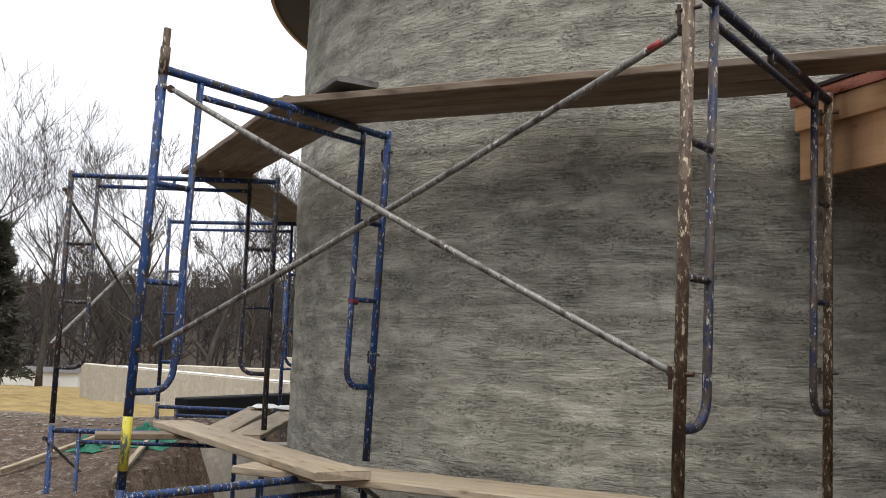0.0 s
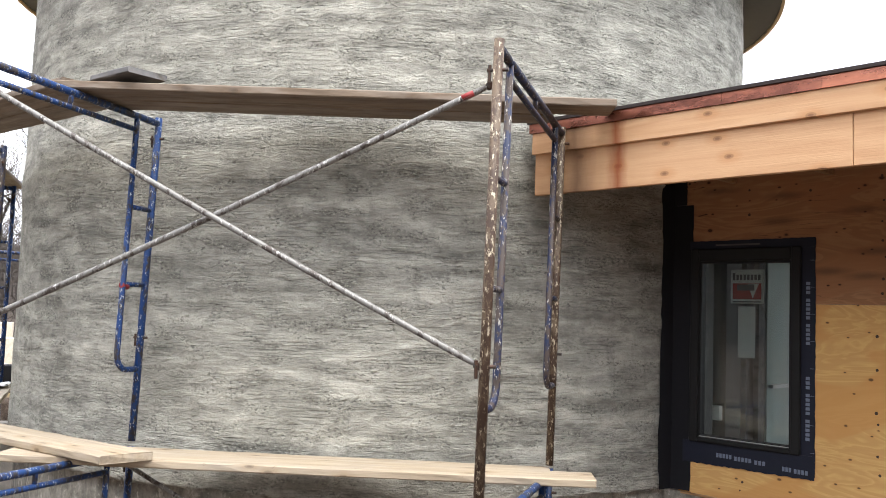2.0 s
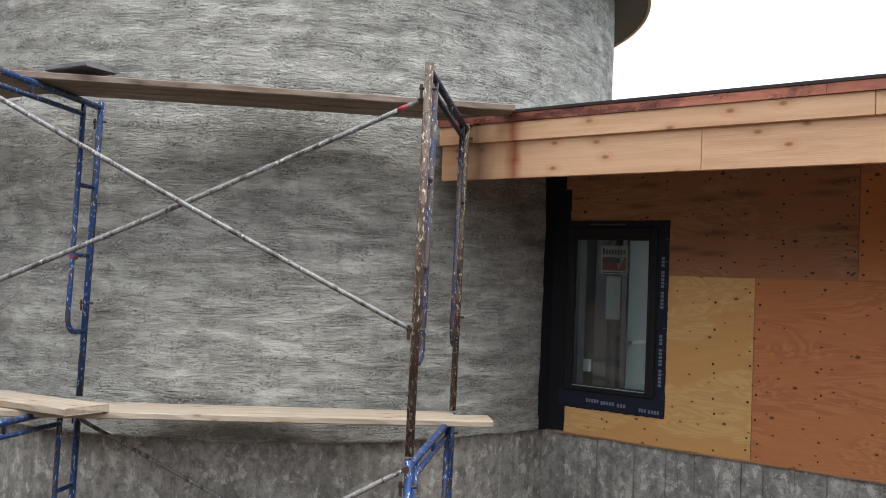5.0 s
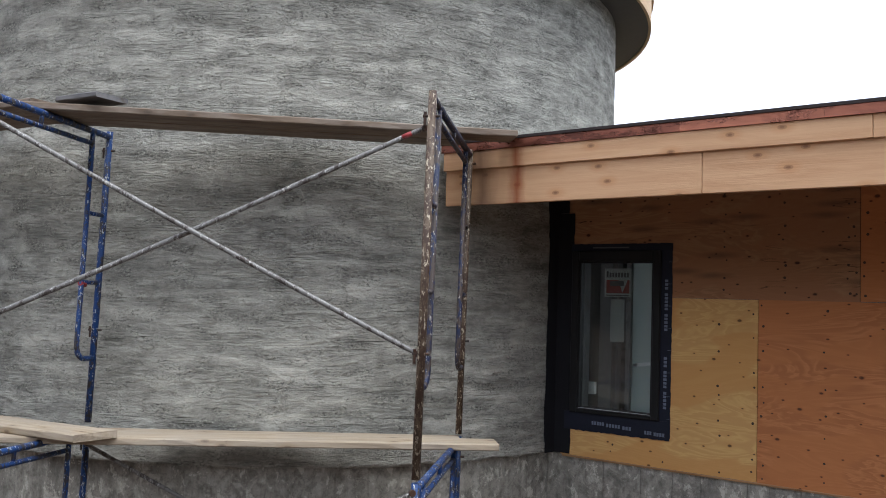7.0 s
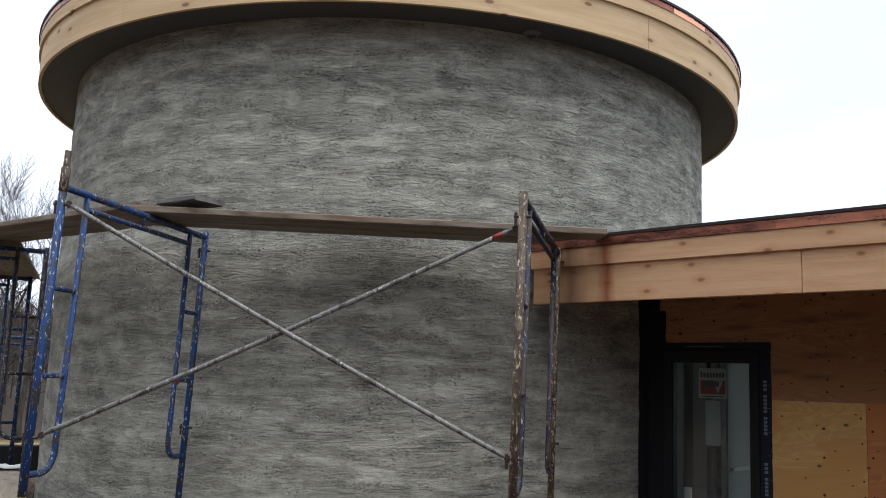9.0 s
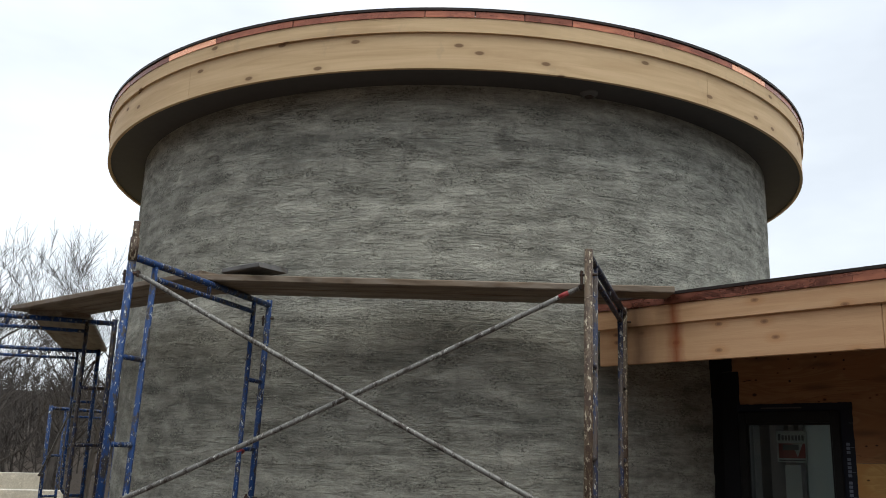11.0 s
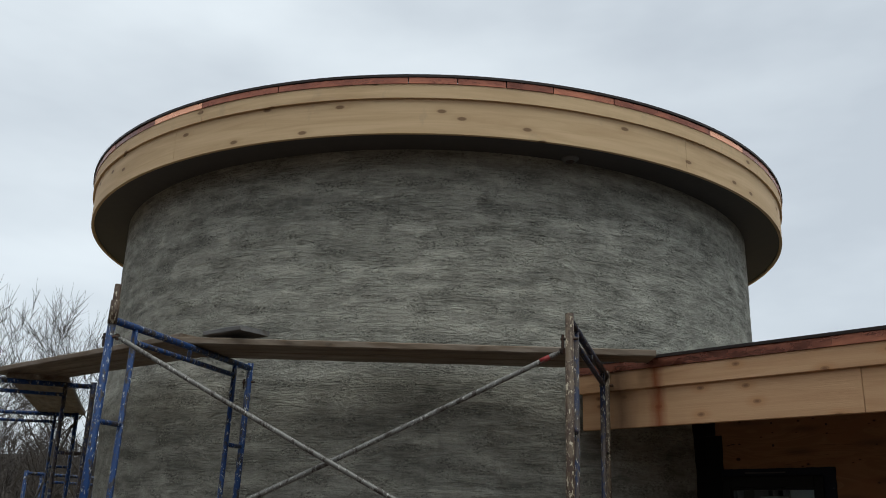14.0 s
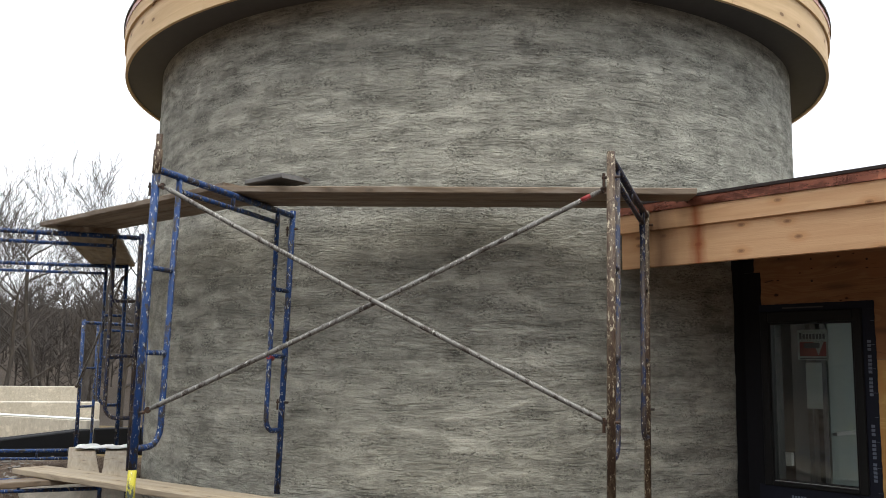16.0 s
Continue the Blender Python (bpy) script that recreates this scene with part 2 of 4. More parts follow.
def plywood_material(name, light, dark, red, knotty=0.8, checks=0.0):
    """Rotary-cut sheathing with wild grain, the face in the mesh's own x and z."""
    k = Mat(name, 0.8)
    tc = k.node("ShaderNodeTexCoord")
    sp = k.node("ShaderNodeSeparateXYZ")
    k.link(tc.outputs["Object"], sp.inputs["Vector"])
    face = k.node("ShaderNodeCombineXYZ")
    k.link(sp.outputs["X"], face.inputs["X"])
    k.link(sp.outputs["Z"], face.inputs["Y"])
    k.link(k.math("MULTIPLY", k.random(), 9.0), face.inputs["Z"])

    def scaled(sc):
        mp = k.node("ShaderNodeMapping", Scale=sc)
        k.link(face.outputs[0], mp.inputs["Vector"])
        return mp.outputs["Vector"]

    wild = k.noise(scaled((0.8, 3.6, 1)), 1.3, 4, 0.55, 0.9)
    band = k.math("FRACT", k.math("MULTIPLY", wild, 12.0))
    line = k.math("MULTIPLY", k.step(band, 0.0, 0.5), k.step(band, 1.0, 0.8))
    col = k.mix(k.math("MULTIPLY", line, 0.55), light, dark)
    col = k.mix(k.math("MULTIPLY", k.noise(scaled((5, 60, 1)), 1.0, 4), 0.4), col, dark)
    tone = k.noise(scaled((1.0, 2.4, 1)), 1.3, 2, 0.4, 0.4)
    col = k.mix(k.math("MULTIPLY", k.step(tone, 0.49, 0.53), 0.75), col, red)
    soft = k.noise(scaled((9, 9, 1)), 1.0, 3, 0.6)
    for sx, sz, cut in ((2.1, 3.4, 0.034), (3.9, 7.3, 0.04)):
        vor = k.node("ShaderNodeTexVoronoi", Scale=1.0)
        vor.voronoi_dimensions = "2D"
        k.link(scaled((sx, sz, 1)), vor.inputs["Vector"])
        dist = k.math("ADD", vor.outputs["Distance"], k.math("MULTIPLY", k.math("SUBTRACT", soft, 0.5), 0.06))
        col = k.mix(k.math("MULTIPLY", k.step(dist, cut * 3.6, cut), 0.45 * knotty), col, red)
        col = k.mix(k.math("MULTIPLY", k.step(dist, cut * 1.5, cut * 0.9), 0.7 * knotty), col, dark)
        col = k.mix(k.math("MULTIPLY", k.step(dist, cut, cut * 0.5), knotty), col, (0.045, 0.022, 0.013))
    if checks:
        vor = k.node("ShaderNodeTexVoronoi", Scale=1.0)
        vor.voronoi_dimensions = "2D"
        k.link(scaled((1.3, 7.5, 1)), vor.inputs["Vector"])
        dist = k.math("ADD", vor.outputs["Distance"], k.math("MULTIPLY", k.math("SUBTRACT", soft, 0.5), 0.12))
        col = k.mix(k.math("MULTIPLY", k.step(dist, 0.24, 0.05), 0.6 * checks), col, (0.07, 0.045, 0.03))
        slit = k.step(k.math("ABSOLUTE", k.math("SUBTRACT", k.noise(scaled((0.9, 16, 1)), 1.0, 3, 0.5), 0.5)), 0.006, 0.002)
        part_way = k.step(k.noise(scaled((1.6, 1.6, 1)), 1.3, 2), 0.52, 0.60)
        col = k.mix(k.math("MULTIPLY", k.math("MULTIPLY", slit, part_way), checks), col, (0.03, 0.018, 0.012))
    k.color(col)
    return k.bump(k.math("ADD", k.noise(scaled((6, 110, 1)), 1.0, 3), band), 0.2, 0.003).m


def steel_material(name, paint, bare, splash, paint_part, splash_part, metal=0.25):
    """Worn scaffold tube: paint over rust, spattered with mortar."""
    k = Mat(name, 0.55)
    oi = k.node("ShaderNodeObjectInfo")
    tc = k.node("ShaderNodeTexCoord")
    ad = k.node("ShaderNodeVectorMath")
    k.link(tc.outputs["Object"], ad.inputs[0])
    k.link(k.math("MULTIPLY", oi.outputs["Random"], 20.0), ad.inputs[1])

    def scaled(sc):
        mp = k.node("ShaderNodeMapping", Scale=sc)
        k.link(ad.outputs[0], mp.inputs["Vector"])
        return mp.outputs["Vector"]

    wear = k.noise(scaled((16, 16, 7)), 1.5, 7, 0.75)
    tint = k.noise(scaled((30, 30, 12)), 1.0, 4)
    col = k.mix(k.step(wear, paint_part - 0.03, paint_part + 0.03), paint, k.mix(tint, bare, [c * 0.45 for c in bare]))
    spat = k.step(k.noise(scaled((46, 46, 19)), 1.5, 6, 0.7), splash_part, splash_part + 0.03)
    col = k.mix(spat, col, splash)
    k.color(col)
    k.b.inputs["Metallic"].default_value = metal
    return k.bump(k.math("ADD", k.math("MULTIPLY", spat, 1.0), wear), 0.35, 0.003).m


def plain_material(name, col, rough=0.6, metal=0.0, grain=0.25, scale=14.0, spec=0.3):
    k = Mat(name, rough, metal, spec)
    nz = k.noise(k.coords((1, 1, 1)), scale, 5, 0.6)
    k.color(k.mix(k.math("MULTIPLY", nz, grain * 2), col, [c * 0.4 for c in col]))
    return k.bump(nz, 0.15, 0.003).m


def copper_material(name, fresh):
    k = Mat(name, 0.32, 0.9)
    rnd = k.random()
    nz = k.noise(k.coords((2.2, 2.2, 7)), 1.8, 4, 0.6, 0.4)
    fac = k.math("ADD", k.math("MULTIPLY", nz, 0.75), k.math("ADD", k.math("MULTIPLY", rnd, 0.25), fresh))
    k.color(k.ramp(fac, [(0.26, (0.10, 0.042, 0.032)), (0.50, (0.26, 0.10, 0.068)), (0.70, (0.48, 0.19, 0.115)), (0.86, (0.85, 0.42, 0.26))]))
    k.rough(k.step(nz, 0.2, 1.2))
    return k.bump(nz, 0.15, 0.004).m


def glass_material():
    k = Mat("window_glass", 0.03)
    k.t.nodes.remove(k.b)
    out = k.t.nodes["Material Output"]
    clear = k.node("ShaderNodeBsdfTransparent")
    clear.inputs["Color"].default_value = (0.86, 0.90, 0.89, 1)
    gloss = k.node("ShaderNodeBsdfGlossy", Roughness=0.02)
    fres = k.node("ShaderNodeFresnel", IOR=1.5)
    mx = k.node("ShaderNodeMixShader")
    k.link(fres.outputs["Fac"], mx.inputs["Fac"])
    k.link(clear.outputs[0], mx.inputs[1])
    k.link(gloss.outputs[0], mx.inputs[2])
    k.link(mx.outputs[0], out.inputs["Surface"])
    return k.m


def ground_material():
    k = Mat("ground_cover", 0.95)
    big = k.noise(k.coords((1, 1, 1)), 0.35, 5, 0.6)
    fine = k.noise(k.coords((1, 1, 1)), 9, 6, 0.7)
    clod = k.noise(k.coords((1, 1, 1)), 38, 6, 0.75)
    dirt = k.ramp(k.math("ADD", k.math("MULTIPLY", fine, 0.5), k.math("MULTIPLY", clod, 0.5)), [(0.38, (0.042, 0.029, 0.022)), (0.5, (0.11, 0.077, 0.056)), (0.62, (0.24, 0.19, 0.15))])
    straw = k.ramp(k.noise(k.coords((1, 1, 1)), 3.5, 6, 0.7), [(0.3, (0.20, 0.145, 0.06)), (0.7, (0.42, 0.31, 0.13))])
    litter = k.ramp(fine, [(0.3, (0.03, 0.024, 0.019)), (0.7, (0.075, 0.056, 0.043))])
    sep = k.node("ShaderNodeSeparateXYZ")
    tc = k.node("ShaderNodeTexCoord")
    k.link(tc.outputs["Object"], sep.inputs["Vector"])
    # lawn begins past the spoil heap, the wood floor past the lawn
    reach = k.math("ADD", sep.outputs["Y"], k.math("MULTIPLY", big, 3.0))
    col = k.mix(k.step(reach, 12.4, 12.9), dirt, straw)
    col = k.mix(k.step(reach, 29.0, 31.0), col, litter)
    k.color(col)
    return k.bump(k.math("ADD", fine, clod), 0.9, 0.03).m


def bark_material(name, light, dark):
    k = Mat(name, 0.95)
    nz = k.noise(k.coords((6, 6, 1.2)), 2.0, 5, 0.65)
    k.color(k.ramp(nz, [(0.3, dark), (0.7, light)]))
    return k.bump(nz, 0.6, 0.02).m


STUCCO = stucco_material()
FOUNDATION = concrete_material("board_formed_concrete", (0.40, 0.376, 0.316), (0.15, 0.139, 0.118), (0.075, 0.068, 0.057))
PALE_CONCRETE = concrete_material("pale_concrete", (0.55, 0.51, 0.44), (0.43, 0.395, 0.335), (0.36, 0.33, 0.28), 0.6, 0.5, 0.2)
OLD_PLANK = wood_material("weathered_scaffold_plank", (0.205, 0.152, 0.105), (0.10, 0.071, 0.048), (0.06, 0.04, 0.025), 1.0, 0.25, 0.5)
PALE_PLANK = wood_material("bleached_scaffold_plank", (0.43, 0.355, 0.255), (0.25, 0.195, 0.13), (0.08, 0.05, 0.03), 1.0, 0.2, 0.4)
# the offcut's own grey; on studs and jamb it paints the room's dimness
GREY_PLANK = wood_material("offcut_and_dimmed_stud_wood", (0.115, 0.112, 0.112), (0.06, 0.06, 0.062), (0.05, 0.04, 0.03), 1.0, 0.1, 0.3)
CEDAR = wood_material("cedar_fascia", (0.60, 0.375, 0.21), (0.47, 0.265, 0.135), (0.13, 0.055, 0.03), 0.7, 0.15)
CEDAR_STREAKED = wood_material("streaked_cedar_fascia", (0.60, 0.375, 0.21), (0.47, 0.265, 0.135), (0.13, 0.055, 0.03), 0.7, 0.15, runs=(-1.07, -0.78))
CEDAR_STAINED = wood_material("stained_cedar_fascia", (0.60, 0.375, 0.21), (0.47, 0.265, 0.135), (0.13, 0.055, 0.03), 0.7, 0.15, runs=(-0.62, -0.33))
RAFTER = wood_material("rafter_timber", (0.40, 0.24, 0.12), (0.24, 0.13, 0.06), (0.1, 0.05, 0.02), 0.8, 0.2)
PLY_WARM = plywood_material("fir_plywood", (0.62, 0.395, 0.15), (0.46, 0.245, 0.08), (0.50, 0.255, 0.08), 0.8)
PLY_RED = plywood_material("red_fir_plywood", (0.52, 0.215, 0.078), (0.29, 0.10, 0.034), (0.43, 0.165, 0.055), 0.85)
# stained panel; part of the eaves' shade is put into this colour
PLY_DULL = plywood_material("stained_shaded_plywood", (0.365, 0.19, 0.09), (0.22, 0.105, 0.05), (0.30, 0.138, 0.063), 0.95, 0.85)
BLUE_STEEL = steel_material("blue_scaffold_paint", (0.010, 0.040, 0.138), (0.05, 0.042, 0.04), (0.42, 0.43, 0.42), 0.525, 0.585, 0.0)
WORN_STEEL = steel_material("worn_scaffold_paint", (0.012, 0.019, 0.05), (0.075, 0.055, 0.045), (0.46, 0.43, 0.37), 0.49, 0.585, 0.0)
RUST_STEEL = steel_material("rusty_scaffold_tube", (0.115, 0.082, 0.053), (0.075, 0.044, 0.028), (0.44, 0.38, 0.28), 0.48, 0.568, 0.0)
BRACE_STEEL = steel_material("galvanised_brace", (0.19, 0.184, 0.17), (0.10, 0.085, 0.075), (0.42, 0.41, 0.38), 0.54, 0.585, 0.3)
HEADER_STEEL = steel_material("dark_scaffold_paint", (0.014, 0.02, 0.045), (0.045, 0.032, 0.026), (0.40, 0.37, 0.31), 0.52, 0.60, 0.0)
IRON = steel_material("rusty_iron", (0.06, 0.05, 0.045), (0.10, 0.055, 0.035), (0.3, 0.28, 0.25), 0.5, 0.72, 0.4)
RED_PAINT = plain_material("red_marking_paint", (0.27, 0.025, 0.025), 0.5)
YELLOW_PAINT = steel_material("yellow_marking_paint", (0.50, 0.44, 0.05), (0.10, 0.12, 0.10), (0.62, 0.60, 0.35), 0.535, 0.60, 0.0)
COPPER = copper_material("copper_flashing", 0.0)
FRESH_COPPER = copper_material("fresh_copper", 0.45)
DRIP_EDGE = plain_material("dark_drip_edge", (0.035, 0.025, 0.022), 0.5, 0.3)
SOFFIT = plain_material("dark_soffit", (0.085, 0.08, 0.078), 0.7)
MEMBRANE = plain_material("black_membrane", (0.013, 0.013, 0.015), 0.8, 0.0, 0.2, 40, 0.15)
TAPE = plain_material("dark_blue_flashing_tape", (0.013, 0.015, 0.025), 0.6, 0.0, 0.2, 40, 0.18)
PRINT = plain_material("pale_print", (0.15, 0.175, 0.23), 0.6, 0.0, 0.3, 60)
WINDOW_BLACK = plain_material("black_window_frame", (0.012, 0.012, 0.012), 0.55, 0.0, 0.15, 14.0, 0.18)
GLASS = glass_material()
PAPER = plain_material("white_paper", (0.32, 0.32, 0.31), 0.85, 0.0, 0.05)
STICKER_RED = plain_material("sticker_red", (0.20, 0.025, 0.02), 0.5, 0.0, 0.1)
STICKER_INK = plain_material("sticker_ink", (0.06, 0.055, 0.06), 0.5, 0.0, 0.1)
DRYWALL = plain_material("drywall", (0.50, 0.55, 0.50), 0.85, 0.0, 0.08, 3)
# the room's dimness is put into this grey; the wing's framing shares it
DARK_ROOM = plain_material("darkened_interior", (0.16, 0.155, 0.15), 0.85, 0.0, 0.3, 2)
WHITE_PLASTIC = plain_material("white_plastic", (0.75, 0.75, 0.73), 0.4, 0.0, 0.05)
SNOW = plain_material("white_sheeting", (0.80, 0.80, 0.79), 0.6, 0.0, 0.06)
GREEN_TARP = plain_material("green_plastic", (0.02, 0.16, 0.10), 0.45)
GROUND = ground_material()
STONE = plain_material("field_stone", (0.26, 0.245, 0.225), 0.85, 0.0, 0.4, 6)
BARK = bark_material("grey_bark", (0.085, 0.074, 0.066), (0.035, 0.030, 0.027))
FAR_BARK = bark_material("brown_far_wood", (0.085, 0.072, 0.063), (0.038, 0.032, 0.028))
NEEDLES = plain_material("dark_needles", (0.05, 0.05, 0.034), 0.8, 0.0, 0.4, 8)
ROOF_GREY = plain_material("grey_shingle", (0.16, 0.16, 0.16), 0.85)
NAIL = plain_material("nail_head", (0.07, 0.045, 0.03), 0.5, 0.4)
ROOFING = plain_material("dark_roofing", (0.05, 0.05, 0.05), 0.85)

# ---- mesh helpers ----


def mesh_of(name, verts, faces, material, smooth=False):
    me = bpy.data.meshes.new(name)
    me.from_pydata([tuple(v) for v in verts], [], faces)
    me.materials.append(material)
    if smooth:
        me.polygons.foreach_set("use_smooth", [True] * len(me.polygons))
    me.update()
    return me


def put(name, me, parent=None, label="", m=None):
    ob = new(name, me)
    if m is not None:
        ob.matrix_world = m
    if parent is not None:
        ob.parent = parent
    if label:
        tagged(ob, label)
    return ob


def part(name, bm, material, parent=None, label="", smooth=False):
    me = bpy.data.meshes.new(name)
    bm.to_mesh(me)
    bm.free()
    me.materials.append(material)
    if smooth:
        me.polygons.foreach_set("use_smooth", [True] * len(me.polygons))
    return put(name, me, parent, label)


def empty(name, label, category, group="", kind="", at=(0, 0, 0)):
    ob = new(name)
    ob.location = at
    return tagged(ob, label, category, group, kind)


def tube_data(points, radius, sides=10, caps=True):
    pts = [Vector(p) for p in points]
    radii = radius if isinstance(radius, (list, tuple)) else [radius] * len(pts)
    verts, faces = [], []
    side = None
    for i, p in enumerate(pts):
        way = (pts[min(i + 1, len(pts) - 1)] - pts[max(i - 1, 0)]).normalized()
        if side is None:
            side = way.orthogonal().normalized()
        side = (side - way * side.dot(way)).normalized()
        up = way.cross(side)
        for k in range(sides):
            a = 2 * math.pi * k / sides
            verts.append(p + radii[i] * (math.cos(a) * side + math.sin(a) * up))
        if i:
            o = (i - 1) * sides
            for k in range(sides):
                faces.append((o + k, o + (k + 1) % sides, o + sides + (k + 1) % sides, o + sides + k))
    if caps:
        faces.append(tuple(range(sides))[::-1])
        faces.append(tuple(range(len(verts) - sides, len(verts))))
    return verts, faces


def tube(name, points, radius, material, parent=None, label="", sides=10):
    v, f = tube_data(points, radius, sides)
    me = mesh_of(name, v, f, material, True)
    for p in me.polygons:
        if len(p.vertices) > 4:
            p.use_smooth = False
    return put(name, me, parent, label)


def box_bm(lo, hi, bevel=0.0):
    bm = bmesh.new()
    bmesh.ops.create_cube(bm, size=1)
    for v in bm.verts:
        for i in range(3):
            v.co[i] = lo[i] if v.co[i] < 0 else hi[i]
    if bevel:
        bmesh.ops.bevel(bm, geom=bm.edges[:], offset=bevel, segments=1, affect="EDGES")
    return bm


def join_boxes(boxes):
    verts, faces = [], []
    for lo, hi in boxes:
        o = len(verts)
        for z in (lo[2], hi[2]):
            verts += [(lo[0], lo[1], z), (hi[0], lo[1], z), (hi[0], hi[1], z), (lo[0], hi[1], z)]
        faces += [tuple(o + i for i in q) for q in ((3, 2, 1, 0), (4, 5, 6, 7), (0, 1, 5, 4), (1, 2, 6, 5), (2, 3, 7, 6), (3, 0, 4, 7))]
    return verts, faces


def uv_by(me, func):
    layer = me.uv_layers.new(name="UVMap")
    for loop in me.loops:
        layer.data[loop.index].uv = func(me.vertices[loop.vertex_index].co)


# ---- plan ----
CX, CY, RAD = 1.463, 7.873, 3.12
WALL_AT = Vector((2.78, 4.96, 0))
ALONG = Vector((0.4617, -0.887, 0)).normalized()
OUT = Vector((ALONG.y, -ALONG.x, 0))
WALL_M = Matrix((
    (ALONG.x, -OUT.x, 0, WALL_AT.x),
    (ALONG.y, -OUT.y, 0, WALL_AT.y),
    (0, 0, 1, 0),
    (0, 0, 0, 1)))


def ground_height(x, y):
    d = math.hypot(x - CX, y - CY)
    trench = -0.92
    side = min(1, max(0, (y - 4.5) / 2))
    s = min(1, max(0, (d - 4.9 + 1.0 * side) / (3.2 - 2.75 * side)))
    s = s * s * (3 - 2 * s)
    high = 0.25 if y < 4 else min(0.80, 0.25 + (y - 4) * 0.07 + max(0, y - 6.8) * 0.10)
    high -= 0.045 * min(21, max(0, y - 9.5))
    h = trench + (high - trench) * s
    h += min(7.5, 0.12 * max(0, y - 33))
    # unseen bank behind the camera, added for the window's reflection
    h += min(7.5, 0.22 * max(0, math.hypot(x, y) - 24)) if y < 12 and x < 6 else 0
    rough_part = 0.10 * noise.noise((x * 0.5, y * 0.5, 0)) + 0.04 * noise.noise((x * 1.9, y * 1.9, 3))
    return h + rough_part * (1 if d > 4 else 0.3)


# ---- ground: one sheet to the horizon ----
def make_ground():
    ticks = []
    v = 0.0
    step = 0.35
    while v < 900:
        ticks.append(v)
        step *= 1.06 if v > 9 else 1.0
        v += step
    axis = [-a for a in ticks[:0:-1]] + ticks
    xs = [a - 1.5 for a in axis]
    ys = [a + 6.0 for a in axis]
    verts = [(x, y, ground_height(x, y)) for y in ys for x in xs]
    n = len(xs)
    faces = [(j * n + i, j * n + i + 1, (j + 1) * n + i + 1, (j + 1) * n + i) for j in range(len(ys) - 1) for i in range(n - 1)]
    ob = put("ground", mesh_of("ground", verts, faces, GROUND, True))
    tagged(ob, "bare brown dirt running up to straw-coloured grass", "ground", kind="structure")


make_ground()


# ---- the round tower ----
def ring_mesh(name, r0, r1, z0, z1, a0, a1, steps, material, smooth=True):
    """A curved board: inner and outer radius, lower and upper edge, from angle a0 to a1."""
    verts, faces = [], []
    for i in range(steps + 1):
        a = a0 + (a1 - a0) * i / steps
        c, s = math.cos(a), math.sin(a)
        for r, z in ((r0, z0), (r1, z0), (r1, z1), (r0, z1)):
            verts.append((CX + r * c, CY + r * s, z))
        if i:
            o = 4 * (i - 1)
            for k in range(4):
                q = (k + 1) % 4
                faces.append((o + k, o + 4 + k, o + 4 + q, o + q))
    if abs(a1 - a0) < 2 * math.pi - 1e-6:
        faces.append((0, 1, 2, 3))
        faces.append(tuple(range(len(verts) - 1, len(verts) - 5, -1)))
    return mesh_of(name, verts, faces, material)


def make_tower_wall():
    cols, rows = 860, 190
    z0, z1 = 0.745, 4.56
    verts = []
    for j in range(rows + 1):
        for i in range(cols):
            a = 2 * math.pi * i / cols
            u = a * RAD
            z = z0 + (z1 - z0) * j / rows
            p = (math.cos(a) * 3, math.sin(a) * 3, z)
            d = 0.010 * noise.noise((p[0] * 1.2, p[1] * 1.2, z * 3.0))
            d += 0.0022 * noise.noise((p[0] * 2.2, p[1] * 2.2, z * 22.0))
            rag = noise.noise((p[0] * 2.2, p[1] * 2.2, z * 30.0))
            d += 0.004 * max(0, rag - 0.2)
            # the lower lift swells a little below the joint
            d += 0.012 * math.exp(-((z - 2.70) / 0.16) ** 2)
            if j == 0:
                z += 0.022 * noise.noise((p[0] * 2.5, p[1] * 2.5, 1)) + 0.016 * noise.noise((p[0] * 9, p[1] * 9, 5))
            r = RAD + d
            verts.append((CX + r * math.cos(a), CY + r * math.sin(a), z))
    faces = [(j * cols + i, j * cols + (i + 1) % cols, (j + 1) * cols + (i + 1) % cols, (j + 1) * cols + i) for j in range(rows) for i in range(cols)]
    # the render's lower edge turns in under itself
    base = len(verts)
    for i in range(cols):
        x, y, z = verts[i]
        a = 2 * math.pi * i / cols
        verts.append((CX + (RAD - 0.09) * math.cos(a), CY + (RAD - 0.09) * math.sin(a), z + 0.004))
    faces += [(base + i, base + (i + 1) % cols, (i + 1) % cols, i) for i in range(cols)]
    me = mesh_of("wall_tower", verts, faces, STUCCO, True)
    layer = me.uv_layers.new(name="UVMap")
    for poly in me.polygons:
        for li in poly.loop_indices:
            vi = me.loops[li].vertex_index
            i = (vi % cols)
            if i == 0 and (poly.vertices[0] % cols) == cols - 1:
                i = cols
            layer.data[li].uv = (2 * math.pi * i / cols * RAD, me.vertices[vi].co.z)
    ob = put("wall_tower", me)
    tagged(ob, "round tower wall in rough grey trowelled stucco", "wall", kind="structure")


def make_tower_foundation():
    # poured against upright boards: shallow flats of uneven depth
    rng = random.Random(4)
    prof, a = [], 0.0
    while a < 2 * math.pi - 0.06:
        w = min(rng.uniform(0.07, 0.17), 2 * math.pi - a)
        r = RAD - 0.055 + rng.uniform(-0.011, 0.011)
        prof += [(a + 0.002, r), (a + w * 0.5, r + 0.002), (a + w - 0.002, r)]
        a += w
    n = len(prof)
    verts = [(CX + r * math.cos(t), CY + r * math.sin(t), z) for z in (-1.3, 0.9) for t, r in prof]
    faces = [(i, (i + 1) % n, n + (i + 1) % n, n + i) for i in range(n)]
    me = mesh_of("foundation_tower", verts, faces, FOUNDATION)
